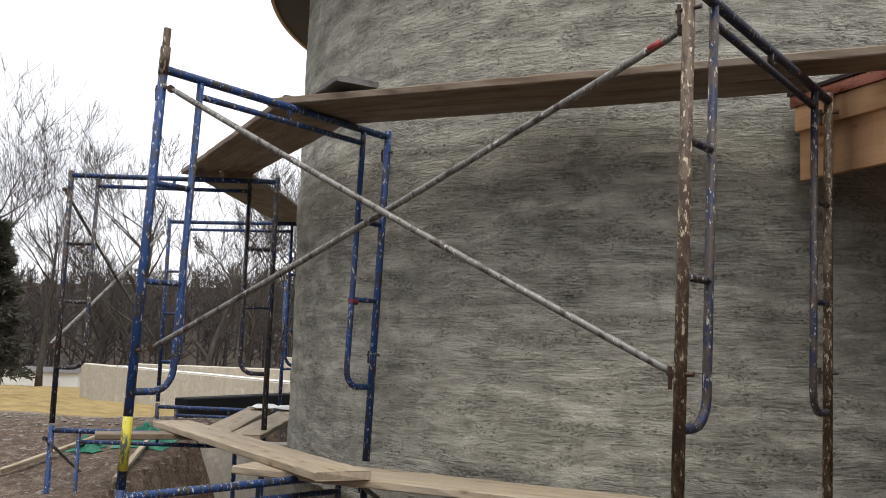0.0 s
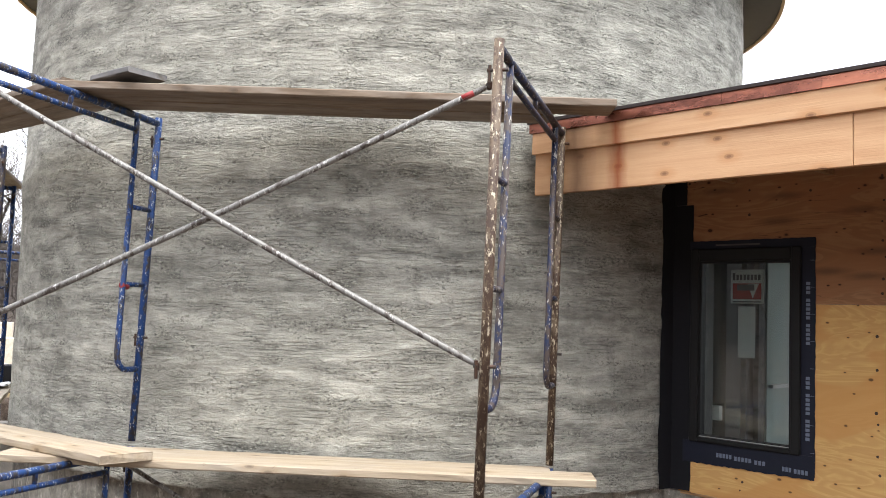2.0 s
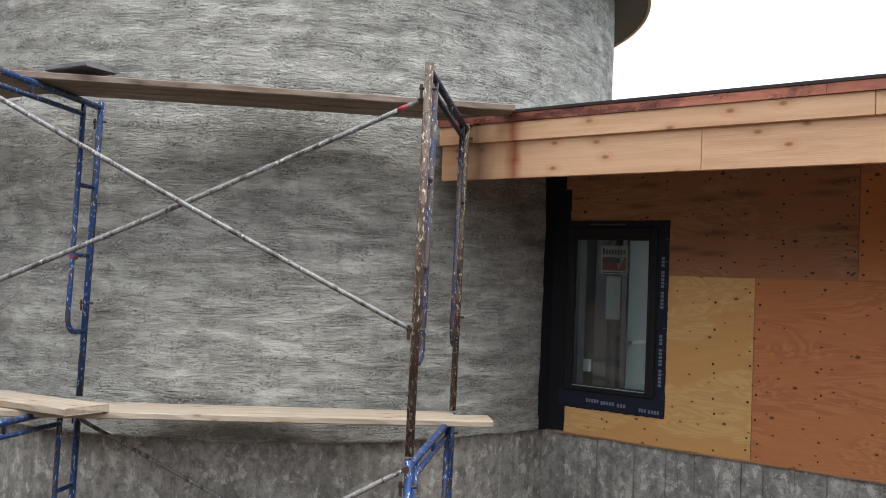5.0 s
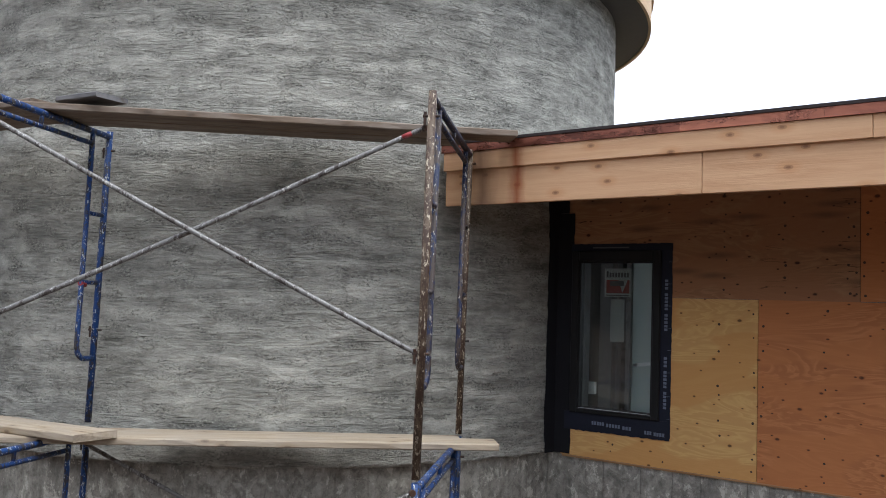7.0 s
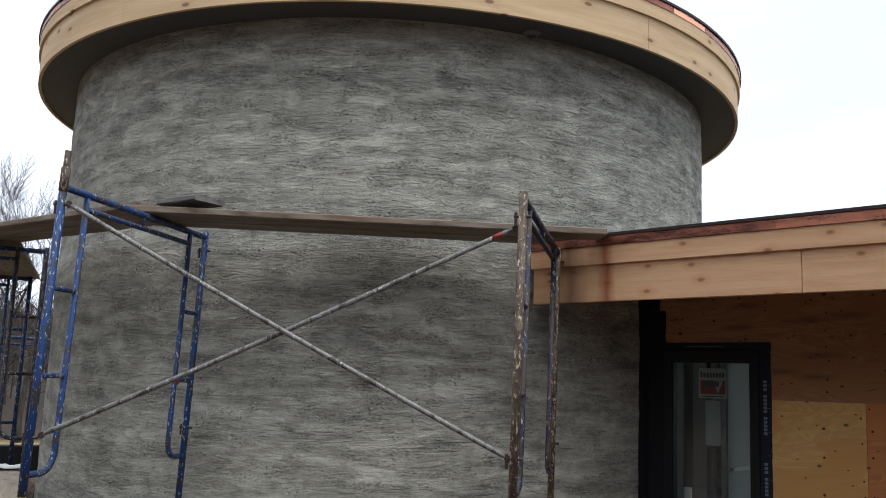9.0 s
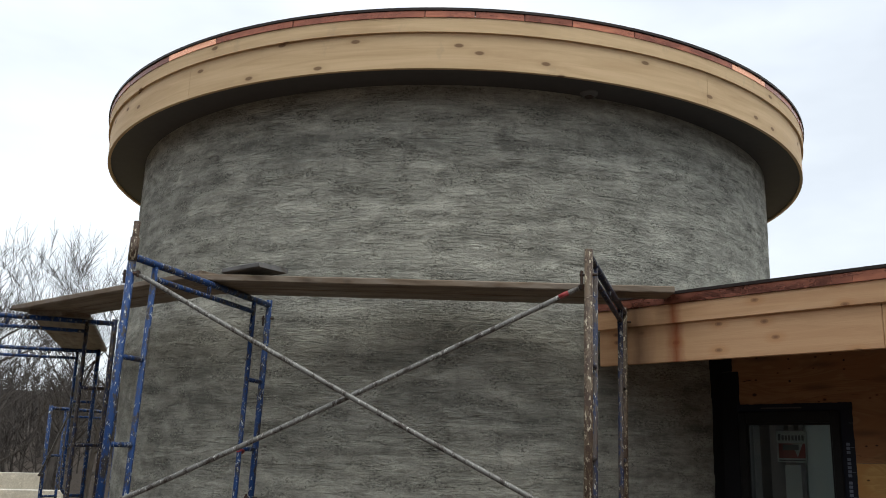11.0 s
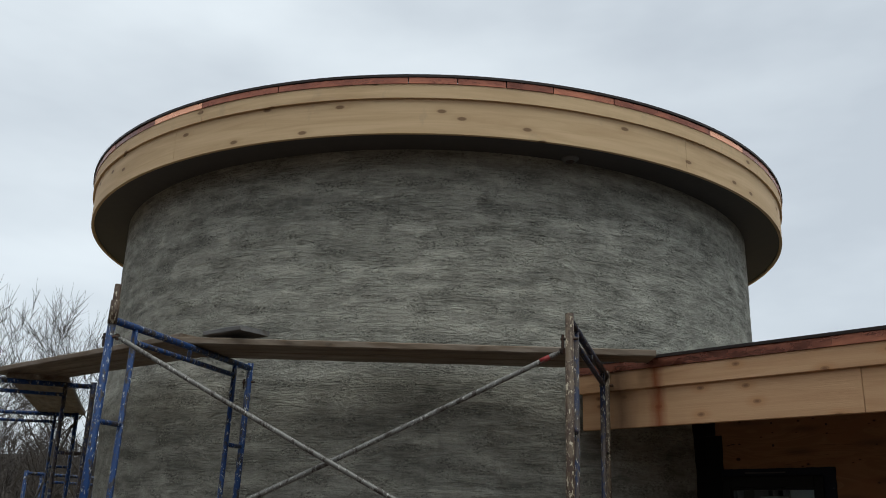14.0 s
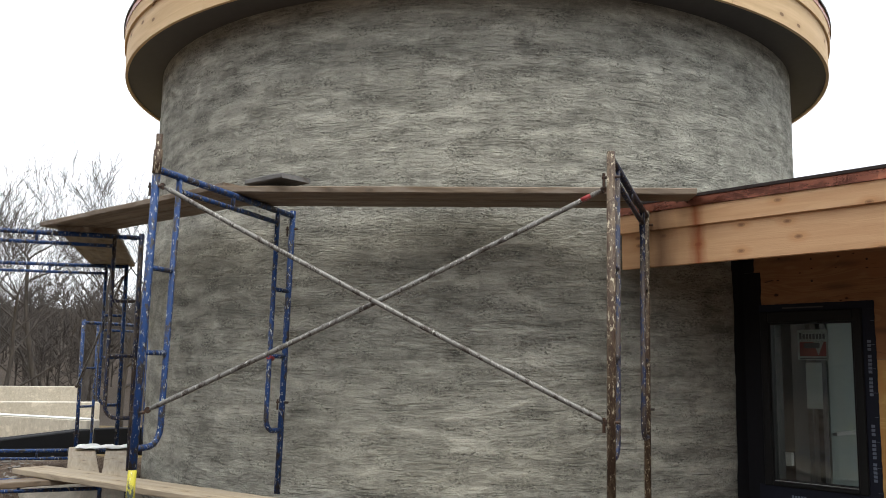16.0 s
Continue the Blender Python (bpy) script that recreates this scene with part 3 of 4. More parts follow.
    uv_by(me, lambda co: (math.atan2(co.y - CY, co.x - CX) * RAD, co.z))
    tagged(put("foundation_tower", me), "stained board-formed concrete base under the tower", "foundation", kind="structure")


def make_tower_roof():
    roof = empty("tower_roof", "flat round roof edged with pine boards and copper", "roof", kind="structure")
    TAU = 2 * math.pi
    put("soffit", ring_mesh("soffit", RAD - 0.1, 3.425, 4.535, 4.555, 0, TAU, 160, SOFFIT), roof, "dark soffit ring")
    put("deck", ring_mesh("deck", 0.01, 3.44, 4.88, 4.91, 0, TAU, 160, ROOFING), roof)
    joints = [-2.95, -2.485, -1.28, -0.60, 0.2, 1.0, 1.8, 2.6]
    for a0, a1 in zip(joints, joints[1:] + [joints[0] + TAU]):
        put("lower_fascia_board", fascia_arc("lower_fascia_board", a0 + 0.0005, a1 - 0.0005, 3.425, 3.45, 4.515, 4.79), roof)
    joints = [-2.9, -2.40, -0.98, -0.3, 0.5, 1.3, 2.1, 2.9]
    for a0, a1 in zip(joints, joints[1:] + [joints[0] + TAU]):
        put("upper_fascia_board", fascia_arc("upper_fascia_board", a0 + 0.0005, a1 - 0.0005, 3.452, 3.470, 4.778, 4.885), roof)
    rng = random.Random(7)
    a = -2.40
    while a < -2.40 + TAU - 0.005:
        left = -2.40 + TAU - a
        b = a + min(left, rng.choice((0.10, 0.14, 0.2, 0.28)))
        if left < 0.3:
            b = a + (left if left < 0.2 else left - 0.165)
        dr = rng.uniform(-0.002, 0.002)
        fresh = left < 0.2 or -1.36 < a < -1.1
        put("copper_flashing", ring_mesh("copper_flashing", 3.44, 3.476 + dr, 4.885, 4.934, a, b - 0.002, 8, FRESH_COPPER if fresh else COPPER), roof, "bright new copper strip" if fresh else "")
        a = b
    put("drip_edge", ring_mesh("drip_edge", 3.40, 3.486, 4.934, 4.953, 0, TAU, 200, DRIP_EDGE), roof)


def fascia_arc(name, a0, a1, r0, r1, z0, z1):
    """A bent board, made flat along x so that its grain runs with it, then bent."""
    me = ring_mesh(name, r0, r1, z0, z1, a0, a1, max(3, int((a1 - a0) / 0.03)), PINE_BENT)
    uv_by(me, lambda co: (math.atan2(co.y - CY, co.x - CX) * r1, co.z))
    return me


def bent_wood_material():
    k = Mat("bent_pine_fascia", 0.7)
    rings = k.noise(k.coords((0.8, 12, 1), "UV"), 1.3, 5, 0.6, 0.7)
    col = k.ramp(rings, [(0.3, (0.50, 0.335, 0.18)), (0.65, (0.66, 0.475, 0.275))])
    col = k.mix(k.math("MULTIPLY", k.random(), 0.3), col, (0.48, 0.33, 0.19))
    vor = k.node("ShaderNodeTexVoronoi", Scale=1.0)
    vor.voronoi_dimensions = "2D"
    k.link(k.coords((1.9, 4.2, 1), "UV"), vor.inputs["Vector"])
    col = k.mix(k.math("MULTIPLY", k.step(vor.outputs["Distance"], 0.20, 0.07), 0.3), col, (0.40, 0.26, 0.13))
    col = k.mix(k.math("MULTIPLY", k.step(vor.outputs["Distance"], 0.075, 0.045), 0.85), col, (0.16, 0.085, 0.04))
    stain = k.step(k.noise(k.coords((2.5, 1.2, 1), "UV"), 2.0, 5, 0.7), 0.6, 0.78)
    col = k.mix(k.math("MULTIPLY", stain, 0.4), col, (0.30, 0.24, 0.17))
    k.color(col)
    return k.bump(rings, 0.2, 0.004).m


PINE_BENT = bent_wood_material()
make_tower_wall()
make_tower_foundation()
make_tower_roof()


def make_soffit_vent():
    vent = empty("soffit_vent", "small round grey vent under the tower's eaves", "vent", at=(1.54, 4.68, 4.535))
    v, f = tube_data([(0, 0, 0), (0, 0, -0.012), (0, 0, -0.03)], [0.065, 0.065, 0.045], 20)
    put("flange", mesh_of("flange", v, f, ROOF_GREY), vent)
    v, f = tube_data([(0, 0, -0.03), (0, 0, -0.034)], [0.033, 0.028], 16)
    put("grille", mesh_of("grille", v, f, IRON), vent)


make_soffit_vent()


# ---- the plywood-clad wing (x along its wall, y inwards, z up) ----
def wing(name, boxes, material, parent=None, label="", uv=False, bevel=0.0):
    if bevel and len(boxes) == 1:
        bm = box_bm(*boxes[0], bevel)
        me = bpy.data.meshes.new(name)
        bm.to_mesh(me)
        bm.free()
        me.materials.append(material)
    else:
        v, f = join_boxes(boxes)
        me = mesh_of(name, v, f, material)
    if uv:
        uv_by(me, lambda co: (co.x + co.y, co.z))
    ob = new(name, me)
    if parent is not None:
        ob.parent = parent
    else:
        ob.matrix_world = WALL_M
    if label:
        tagged(ob, label)
    return ob


WX0, WX1, WZ0, WZ1 = 0.08, 0.81, 1.07, 2.305


def holed(name, x0, x1, z0, z1, y0, y1, material, parent=None, label=""):
    """A sheet in one mesh, cut through where the window stands."""
    xs = sorted({x0, x1} | {x for x in (WX0, WX1) if x0 < x < x1})
    zs = sorted({z0, z1} | {z for z in (WZ0, WZ1) if z0 < z < z1})
    nx, nz = len(xs), len(zs)

    def solid(i, j):
        if not (0 <= i < nx - 1 and 0 <= j < nz - 1):
            return False
        mx, mz = (xs[i] + xs[i + 1]) / 2, (zs[j] + zs[j + 1]) / 2
        return not (WX0 < mx < WX1 and WZ0 < mz < WZ1)

    verts = [(x, y, z) for y in (y0, y1) for z in zs for x in xs]

    def v(i, j, back):
        return back * nx * nz + j * nx + i

    faces = []
    for i in range(nx - 1):
        for j in range(nz - 1):
            if not solid(i, j):
                continue
            faces += [(v(i, j, 0), v(i + 1, j, 0), v(i + 1, j + 1, 0), v(i, j + 1, 0)), (v(i, j + 1, 1), v(i + 1, j + 1, 1), v(i + 1, j, 1), v(i, j, 1))]
            for di, dj, p, q in ((-1, 0, (i, j), (i, j + 1)), (1, 0, (i + 1, j + 1), (i + 1, j)), (0, -1, (i + 1, j), (i, j)), (0, 1, (i, j + 1), (i + 1, j + 1))):
                if not solid(i + di, j + dj):
                    faces.append((v(*p, 0), v(*q, 0), v(*q, 1), v(*p, 1)))
    me = mesh_of(name, verts, faces, material)
    if parent is None:
        return put(name, me, None, label, WALL_M)
    return put(name, me, parent, label)


def make_wing():
    form = random.Random(8)
    x, rows = -0.12, []
    while x < 9.0:
        w = min(9.0 - x, form.uniform(0.14, 0.30))
        y = 0.006 + form.uniform(-0.005, 0.005)
        rows += [(x, 0.014), (x + 0.004, y), (x + w - 0.004, y)]
        x += w + 1e-6
    rows.append((9.0, 0.01))
    n = len(rows)
    verts = [(px, py, -1.3) for px, py in rows] + [(px, py, 0.735) for px, py in rows] + [(px, 0.25, 0.735) for px, py in rows]
    faces = [(i + o, i + 1 + o, i + 1 + n + o, i + n + o) for o in (0, n) for i in range(n - 1)]
    base = put("foundation_wing", mesh_of("foundation_wing", verts, faces, FOUNDATION), None, "", WALL_M)
    uv_by(base.data, lambda co: (co.x + co.y, co.z))
    tagged(base, "stained grey concrete footing wall under plywood", "foundation", kind="structure")
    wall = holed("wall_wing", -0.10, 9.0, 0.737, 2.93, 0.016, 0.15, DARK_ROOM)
    tagged(wall, "framed wall sheathed in raw plywood panels", "wall", kind="structure")
    wing("starter_strip", [((0.02, -0.012, 0.724), (9.0, 0.004, 0.7355))], RAFTER, wall, "thin dark timber strip under the plywood")
    rng = random.Random(3)
    for x0, x1, z0, z1, mat in ((0.0, 1.508, 0.737, 1.960, PLY_WARM), (1.512, 3.948, 0.735, 1.962, PLY_RED), (3.952, 6.4, 0.735, 1.962, PLY_WARM),
                                (0.03, 2.150, 1.962, 2.80, PLY_DULL), (2.154, 4.6, 1.966, 2.80, PLY_RED), (4.604, 7.0, 1.966, 2.80, PLY_WARM)):
        sheet = holed("plywood_panel", x0, x1, z0, z1, 0.0, 0.015, mat, wall)
        # nail heads down the studs
        verts, faces = [], []
        for nx in [x0 + 0.03 + 0.405 * i for i in range(int((x1 - x0) / 0.405) + 1)] + [x1 - 0.03]:
            nz = z0 + 0.05
            while nz < z1 - 0.03:
                px, pz = nx + rng.uniform(-0.012, 0.012), nz + rng.uniform(-0.02, 0.02)
                if not (WX0 - 0.06 < px < WX1 + 0.09 and WZ0 - 0.1 < pz < WZ1 + 0.06):
                    o = len(verts)
                    r = rng.uniform(0.006, 0.0105)
                    for q in range(6):
                        verts.append((px + r * math.cos(q * 1.047), -0.0015, pz + r * math.sin(q * 1.047)))
                    faces.append(tuple(range(o + 5, o - 1, -1)))
                nz += rng.choice((0.08, 0.12, 0.16, 0.25))
        nails = put("nail_heads", mesh_of("nail_heads", verts, faces, NAIL), sheet)
        tagged(nails, kind="stuff")


def make_window():
    win = new("window_1")
    win.matrix_world = WALL_M
    tagged(win, "black-framed window with a maker's sticker, newly taped in", "window", kind="structure")
    frame_boxes = [((WX0, -0.028, WZ0), (0.138, 0.10, WZ1)), ((0.752, -0.028, WZ0), (WX1, 0.10, WZ1)),
                   ((0.138, -0.028, WZ0), (0.752, 0.10, 1.10)), ((0.138, -0.028, 2.226), (0.752, 0.10, WZ1))]
    for bx, nm in zip(frame_boxes, ("frame_side", "frame_side", "frame_bottom", "frame_top")):
        wing(nm, [bx], WINDOW_BLACK, win, bevel=0.006)
    wing("sash", [((0.138, -0.008, 1.10), (0.152, 0.05, 2.226)), ((0.738, -0.008, 1.10), (0.752, 0.05, 2.226)),
                  ((0.152, -0.008, 1.10), (0.738, 0.05, 1.114)), ((0.152, -0.008, 2.212), (0.738, 0.05, 2.226))], WINDOW_BLACK, win)
    pane = wing("pane", [((0.150, 0.012, 1.112), (0.740, 0.018, 2.214))], GLASS, win, "clear glass pane")
    pane.visible_shadow = False
    wing("sill_bead", [((0.152, -0.016, 1.104), (0.738, -0.004, 1.109))], PAPER, win, "pale bead along the sash")
    st = wing("sticker", [((0.340, 0.0215, 1.957), (0.560, 0.0235, 2.172))], PAPER, win, "white square maker's sticker with a red block")
    wing("sticker_block", [((0.355, 0.0192, 1.985), (0.545, 0.0208, 2.085))], STICKER_RED, st)
    v = [(0.455, 0.0187, 2.083), (0.49, 0.0187, 1.99), (0.53, 0.0187, 2.083)]
    put("sticker_mark", mesh_of("sticker_mark", v, [(0, 1, 2)], PAPER), st)
    wing("sticker_mark", [((0.385, 0.0182, 2.04), (0.50, 0.0190, 2.078))], STICKER_INK, st)
    for i in range(8):
        wing("sticker_bar", [((0.355 + 0.024 * i, 0.0192, 2.105), (0.371 + 0.024 * i, 0.0208, 2.14 if i else 2.15))], STICKER_INK, st)
    wing("sticker_bar", [((0.355, 0.0192, 1.966), (0.545, 0.0208, 1.973))], STICKER_INK, st)
    wing("paper_slip", [((0.392, 0.0215, 1.62), (0.506, 0.0235, 1.940))], PAPER, win, "blank white paper slip stuck to the glass")
    # grey instead of pine: indoor shade held in the liner's colour
    wing("jamb_liner", [((0.139, 0.052, 1.10), (0.151, 0.15, 2.226))], GREY_PLANK, win, "timber jamb liner, coloured dark for the room's shade")


def make_tapes():
    rng = random.Random(11)

    def strip(name, x0, x1, z0, z1, y, material, label, wob=0.004, long_axis="z"):
        n = 40
        verts, faces = [], []
        for i in range(n + 1):
            t = i / n
            j0, j1 = rng.uniform(-wob, wob), rng.uniform(-wob, wob) * 0.6
            if long_axis == "z":
                q = [(x0 + j0, z0 + (z1 - z0) * t), (x1 + j1, z0 + (z1 - z0) * t)]
            else:
                q = [(x0 + (x1 - x0) * t, z0 + j0), (x0 + (x1 - x0) * t, z1 + j1)]
            for (px, pz) in q:
                verts.append((px, y + rng.uniform(-0.0007, 0.0007), pz))
                verts.append((px, y + 0.003, pz))
            if i:
                o = 4 * (i - 1)
                faces += [(o, o + 4, o + 6, o + 2), (o + 1, o + 3, o + 7, o + 5), (o, o + 1, o + 5, o + 4), (o + 2, o + 6, o + 7, o + 3)]
        ob = put(name, mesh_of(name, verts, faces, material), None, "", WALL_M)
        return tagged(ob, label, "flashing tape", "flashing tapes round the window")

    tr = strip("flashing_tape", 0.807, 0.893, 0.952, 2.355, -0.0045, TAPE, "dark blue printed flashing tape down the window's side")
    tb = strip("flashing_tape", 0.03, 0.891, 0.935, 1.072, -0.0085, TAPE, "dark blue printed flashing tape under the window", 0.004, "x")
    tt = strip("flashing_tape", 0.066, 0.893, 2.30, 2.358, -0.0085, TAPE, "dark blue flashing tape over the window's head", 0.003, "x")
    # printed lettering as plain bars
    for z0, z1 in ((1.16, 1.29), (1.31, 1.44), (1.46, 1.54), (1.72, 1.85), (1.87, 2.00), (2.02, 2.10)):
        n = max(3, round((z1 - z0) / 0.024))
        st = (z1 - z0) / n
        wing("printed_bar", [((0.838, -0.0062, z0 + st * i), (0.862, -0.0052, z0 + st * (i + 0.72))) for i in range(n)], PRINT, tr)
    for z0 in (1.09, 1.25, 1.42, 1.58, 1.74, 1.9, 2.06, 2.22):
        wing("printed_line", [((0.865, -0.0062, z0), (0.89, -0.0052, z0 + 0.0022))], PRINT, tr)
    for x0, x1, z0 in ((0.27, 0.38, 0.992), (0.392, 0.51, 0.986), (0.525, 0.60, 0.981), (0.70, 0.76, 0.968), (0.772, 0.86, 0.964)):
        n = max(3, round((x1 - x0) / 0.022))
        st = (x1 - x0) / n
        wing("printed_bar", [((x0 + st * i, -0.0105, z0 - 0.004), (x0 + st * (i + 0.72), -0.0093, z0 + 0.022)) for i in range(n)], PRINT, tb)
    wing("printed_bar", [((0.25, -0.0105, 2.324), (0.55, -0.0093, 2.334))], SOFFIT, tt)
    # the broad black strip that laps onto the round wall
    strip("membrane_strip", -0.06, 0.084, 0.745, 2.60, -0.006, MEMBRANE, "black membrane strip sealing plywood to the round wall", 0.006)
    strip("membrane_strip", -0.06, 0.036, 2.602, 2.80, -0.006, MEMBRANE, "narrow black membrane strip running up under the eaves", 0.005)
    n, verts, faces = 60, [], []
    for i in range(n + 1):
        z = 0.742 + (2.80 - 0.742) * i / n
        lap = 0.085 + 0.026 * noise.noise((0, 3, z * 2.4)) + 0.012 * noise.noise((1, 3, z * 13)) + 0.03 * max(0.0, z - 2.45)
        a1 = math.atan2(WALL_AT.y - CY, WALL_AT.x - CX)
        for a, r in ((a1 - lap / RAD - 0.012, RAD + 0.014), (a1 - 0.02, RAD + 0.016), (a1 + 0.026, RAD + 0.026)):
            verts.append((CX + r * math.cos(a), CY + r * math.sin(a), z))
        if i:
            o = 3 * (i - 1)
            faces += [(o, o + 1, o + 4, o + 3), (o + 1, o + 2, o + 5, o + 4)]
    me = mesh_of("membrane_strip", verts, faces, MEMBRANE)
    ob = put("membrane_strip", me)
    sol = ob.modifiers.new("thick", "SOLIDIFY")
    sol.thickness = 0.004
    tagged(ob, "black membrane lapped raggedly onto the stucco", "flashing tape", "flashing tapes round the window")


def make_wing_roof():
    roof = new("wing_roof")
    roof.matrix_world = WALL_M
    tagged(roof, "low roof with cedar fascia boards and copper edging", "roof", kind="structure")
    f = -1.20
    wing("deck", [((-0.22, f + 0.03, 2.90), (9.0, 3.1, 2.94))], ROOFING, roof)
    # underside takes the plywood tone that holds the eaves' shade
    wing("deck_underside", [((-0.22, f + 0.03, 2.86), (9.0, 0.0, 2.898))], PLY_DULL, roof, "plywood under the eaves, their shade toned into its colour")

    def board(name, x0, x1, y0, y1, z0, z1, mat, label=""):
        bm = box_bm((-(x1 - x0) / 2, y0, -(z1 - z0) / 2), ((x1 - x0) / 2, y1, (z1 - z0) / 2), 0.003)
        me = bpy.data.meshes.new(name)
        bm.to_mesh(me)
        bm.free()
        me.materials.append(mat)
        ob = new(name, me)
        ob.parent = roof
        ob.location = ((x0 + x1) / 2, 0, (z0 + z1) / 2)
        if label:
            tagged(ob, label)
        return ob

    for x0, x1 in ((-0.275, 1.574), (1.577, 4.2), (4.203, 9.0)):
        board("lower_fascia_board", x0, x1, f, f + 0.03, 2.548, 2.80, CEDAR_STAINED if x0 < 0 else CEDAR)
    for x0, x1 in ((-0.285, 2.48), (2.483, 5.3), (5.303, 9.0)):
        board("upper_fascia_board", x0, x1, f - 0.022, f, 2.79, 2.915, CEDAR_STREAKED if x0 < 0 else CEDAR)
    rng = random.Random(5)
    x = -0.30
    while x < 9:
        b = min(9.0, x + rng.choice((0.5, 0.8, 1.25, 1.7)))
        dy = rng.uniform(-0.003, 0.003)
        wing("copper_flashing", [((x, f - 0.034 + dy, 2.915), (b - 0.002, f - 0.004, 2.972))], COPPER, roof)
        x = b
    wing("drip_edge", [((-0.31, f - 0.045, 2.972), (9.0, f + 0.2, 2.99))], DRIP_EDGE, roof)
    x = 0.35
    while x < 9:
        board("rafter", x, x + 0.038, f + 0.075, 0.0, 2.72, 2.86, RAFTER)
        x += 0.61
    wing("ledger", [((-0.1, f + 0.034, 2.56), (9.0, f + 0.072, 2.80))], RAFTER, roof, "rough timber behind the fascia")


def make_room():
    # unseen opening left in the back wall, added to light the drywall sheet
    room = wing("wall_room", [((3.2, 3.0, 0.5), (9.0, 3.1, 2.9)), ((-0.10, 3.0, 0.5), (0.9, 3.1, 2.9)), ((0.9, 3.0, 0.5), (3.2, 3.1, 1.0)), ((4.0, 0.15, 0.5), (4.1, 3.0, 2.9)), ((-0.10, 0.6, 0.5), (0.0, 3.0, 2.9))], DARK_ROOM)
    tagged(room, "bare walls inside the wing, coloured dark for its dimness", "wall", kind="structure")
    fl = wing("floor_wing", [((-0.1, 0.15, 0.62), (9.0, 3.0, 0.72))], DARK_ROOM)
    tagged(fl, "bare floor inside the wing", "floor", kind="structure")
    sheet = wing("drywall_sheet", [((0.004, 1.18, 0.72), (0.02, 1.75, 2.7))], DRYWALL)
    tagged(sheet, "pale drywall sheet leaning inside the wing", "drywall")
    ledge = wing("window_ledge", [((0.022, 1.2, 1.36), (0.06, 1.72, 1.385))], WHITE_PLASTIC)
    tagged(ledge, "pale ledge on the drywall inside", "ledge")
    # both studs are coloured dark to stand for the dim interior
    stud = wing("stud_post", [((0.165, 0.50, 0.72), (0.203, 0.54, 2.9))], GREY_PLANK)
    tagged(stud, "bare timber stud inside the window, coloured dark for the dim room", "stud", "studs inside the wing")
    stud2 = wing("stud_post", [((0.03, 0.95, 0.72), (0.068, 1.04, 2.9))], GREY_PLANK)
    tagged(stud2, "timber stud inside the window, darkened for the dim room", "stud", "studs inside the wing")
    outlet = wing("junction_box", [((0.045, 0.27, 1.185), (0.135, 0.31, 1.28))], WHITE_PLASTIC)
    tagged(outlet, "white plastic junction box on its bracket", "junction box")
    arm = wing("box_bracket", [((0.0, 0.29, 0.72), (0.045, 0.33, 1.6))], RAFTER)
    tagged(arm, "short stud carrying a junction box", "stud", "studs inside the wing")


make_wing()
make_window()
make_tapes()
make_wing_roof()
make_room()


# ---- scaffold ----
TUBE = 0.0215


def scaffold_frame(near, far, z0, z1, mats, pin=0.0, label="", group="steel scaffolds", far_top=0.0, inset=0.21, bend_near=0.42, lean=(0, 0)):
    """A welded end frame: two posts, a double header, inner legs bent back to the posts, rungs and brace studs."""
    a, b = Vector((*near, 0)), Vector((*far, 0))
    d = (b - a).normalized()
    w = (b - a).length
    post_m, leg_m, head_m = mats
    fr = empty("scaffold", label, "scaffold", group, at=(near[0], near[1], z0))
    o = Vector((near[0], near[1], z0))
    h = z1 - z0

    def at(s, z):
        p = a + d * s
        k = 1 - z / h
        return Vector((p.x + lean[0] * k, p.y + lean[1] * k, z0 + z)) - o

    tube("post", [at(0, 0), at(0, h)], TUBE, post_m, fr)
    tube("post", [at(w, 0), at(w, h + far_top)], TUBE, post_m, fr)
    tube("header", [at(0.01, h - 0.035), at(w - 0.01, h - 0.035 + far_top)], TUBE * 0.95, head_m, fr)
    tube("second_header", [at(inset, h - 0.115), at(w - inset, h - 0.115 + far_top)], TUBE * 0.72, head_m, fr)
    tube("header_strut", [at(w / 2, h - 0.115), at(w / 2, h - 0.035)], TUBE * 0.6, head_m, fr)
    for s, sign in ((0, 1), (w, -1)):
        x = s + sign * inset
        pts = [at(x, h - 0.05), at(x, bend_near + 0.10)]
        for k in range(1, 7):
            t = k / 6 * math.pi / 2
            pts.append(at(x - sign * 0.10 * (1 - math.cos(t)), bend_near + 0.10 - 0.10 * math.sin(t)))
        pts.append(at(s + sign * 0.01, bend_near))
        tube("inner_leg", pts, TUBE * 0.78, leg_m, fr)
        for z in (h - 0.57, h - 1.02):
            tube("rung", [at(s, z), at(x, z)], TUBE * 0.66, leg_m, fr)
        # locking studs for the cross braces
        side = Vector((-d.y, d.x, 0))
        for z in (h - 0.13, h - 1.33):
            st = tube("brace_stud", [at(s, z) - side * 0.045, at(s, z) + side * 0.045], 0.008, IRON, fr, sides=6)
            c = at(s, z) + side * 0.035
            me = mesh_of("catch", *join_boxes([((c.x - 0.006, c.y - 0.006, c.z - 0.05), (c.x + 0.006, c.y + 0.006, c.z + 0.022))]), IRON)
            put("catch", me, st)
    if pin:
        tube("coupling_pin", [at(0, h - 0.02), at(0, h + pin)], TUBE * 0.82, RUST_STEEL, fr, "rusty coupling pin")
        tube("collar", [at(0, h - 0.06), at(0, h + 0.07)], TUBE * 1.12, RUST_STEEL, fr)
    return fr


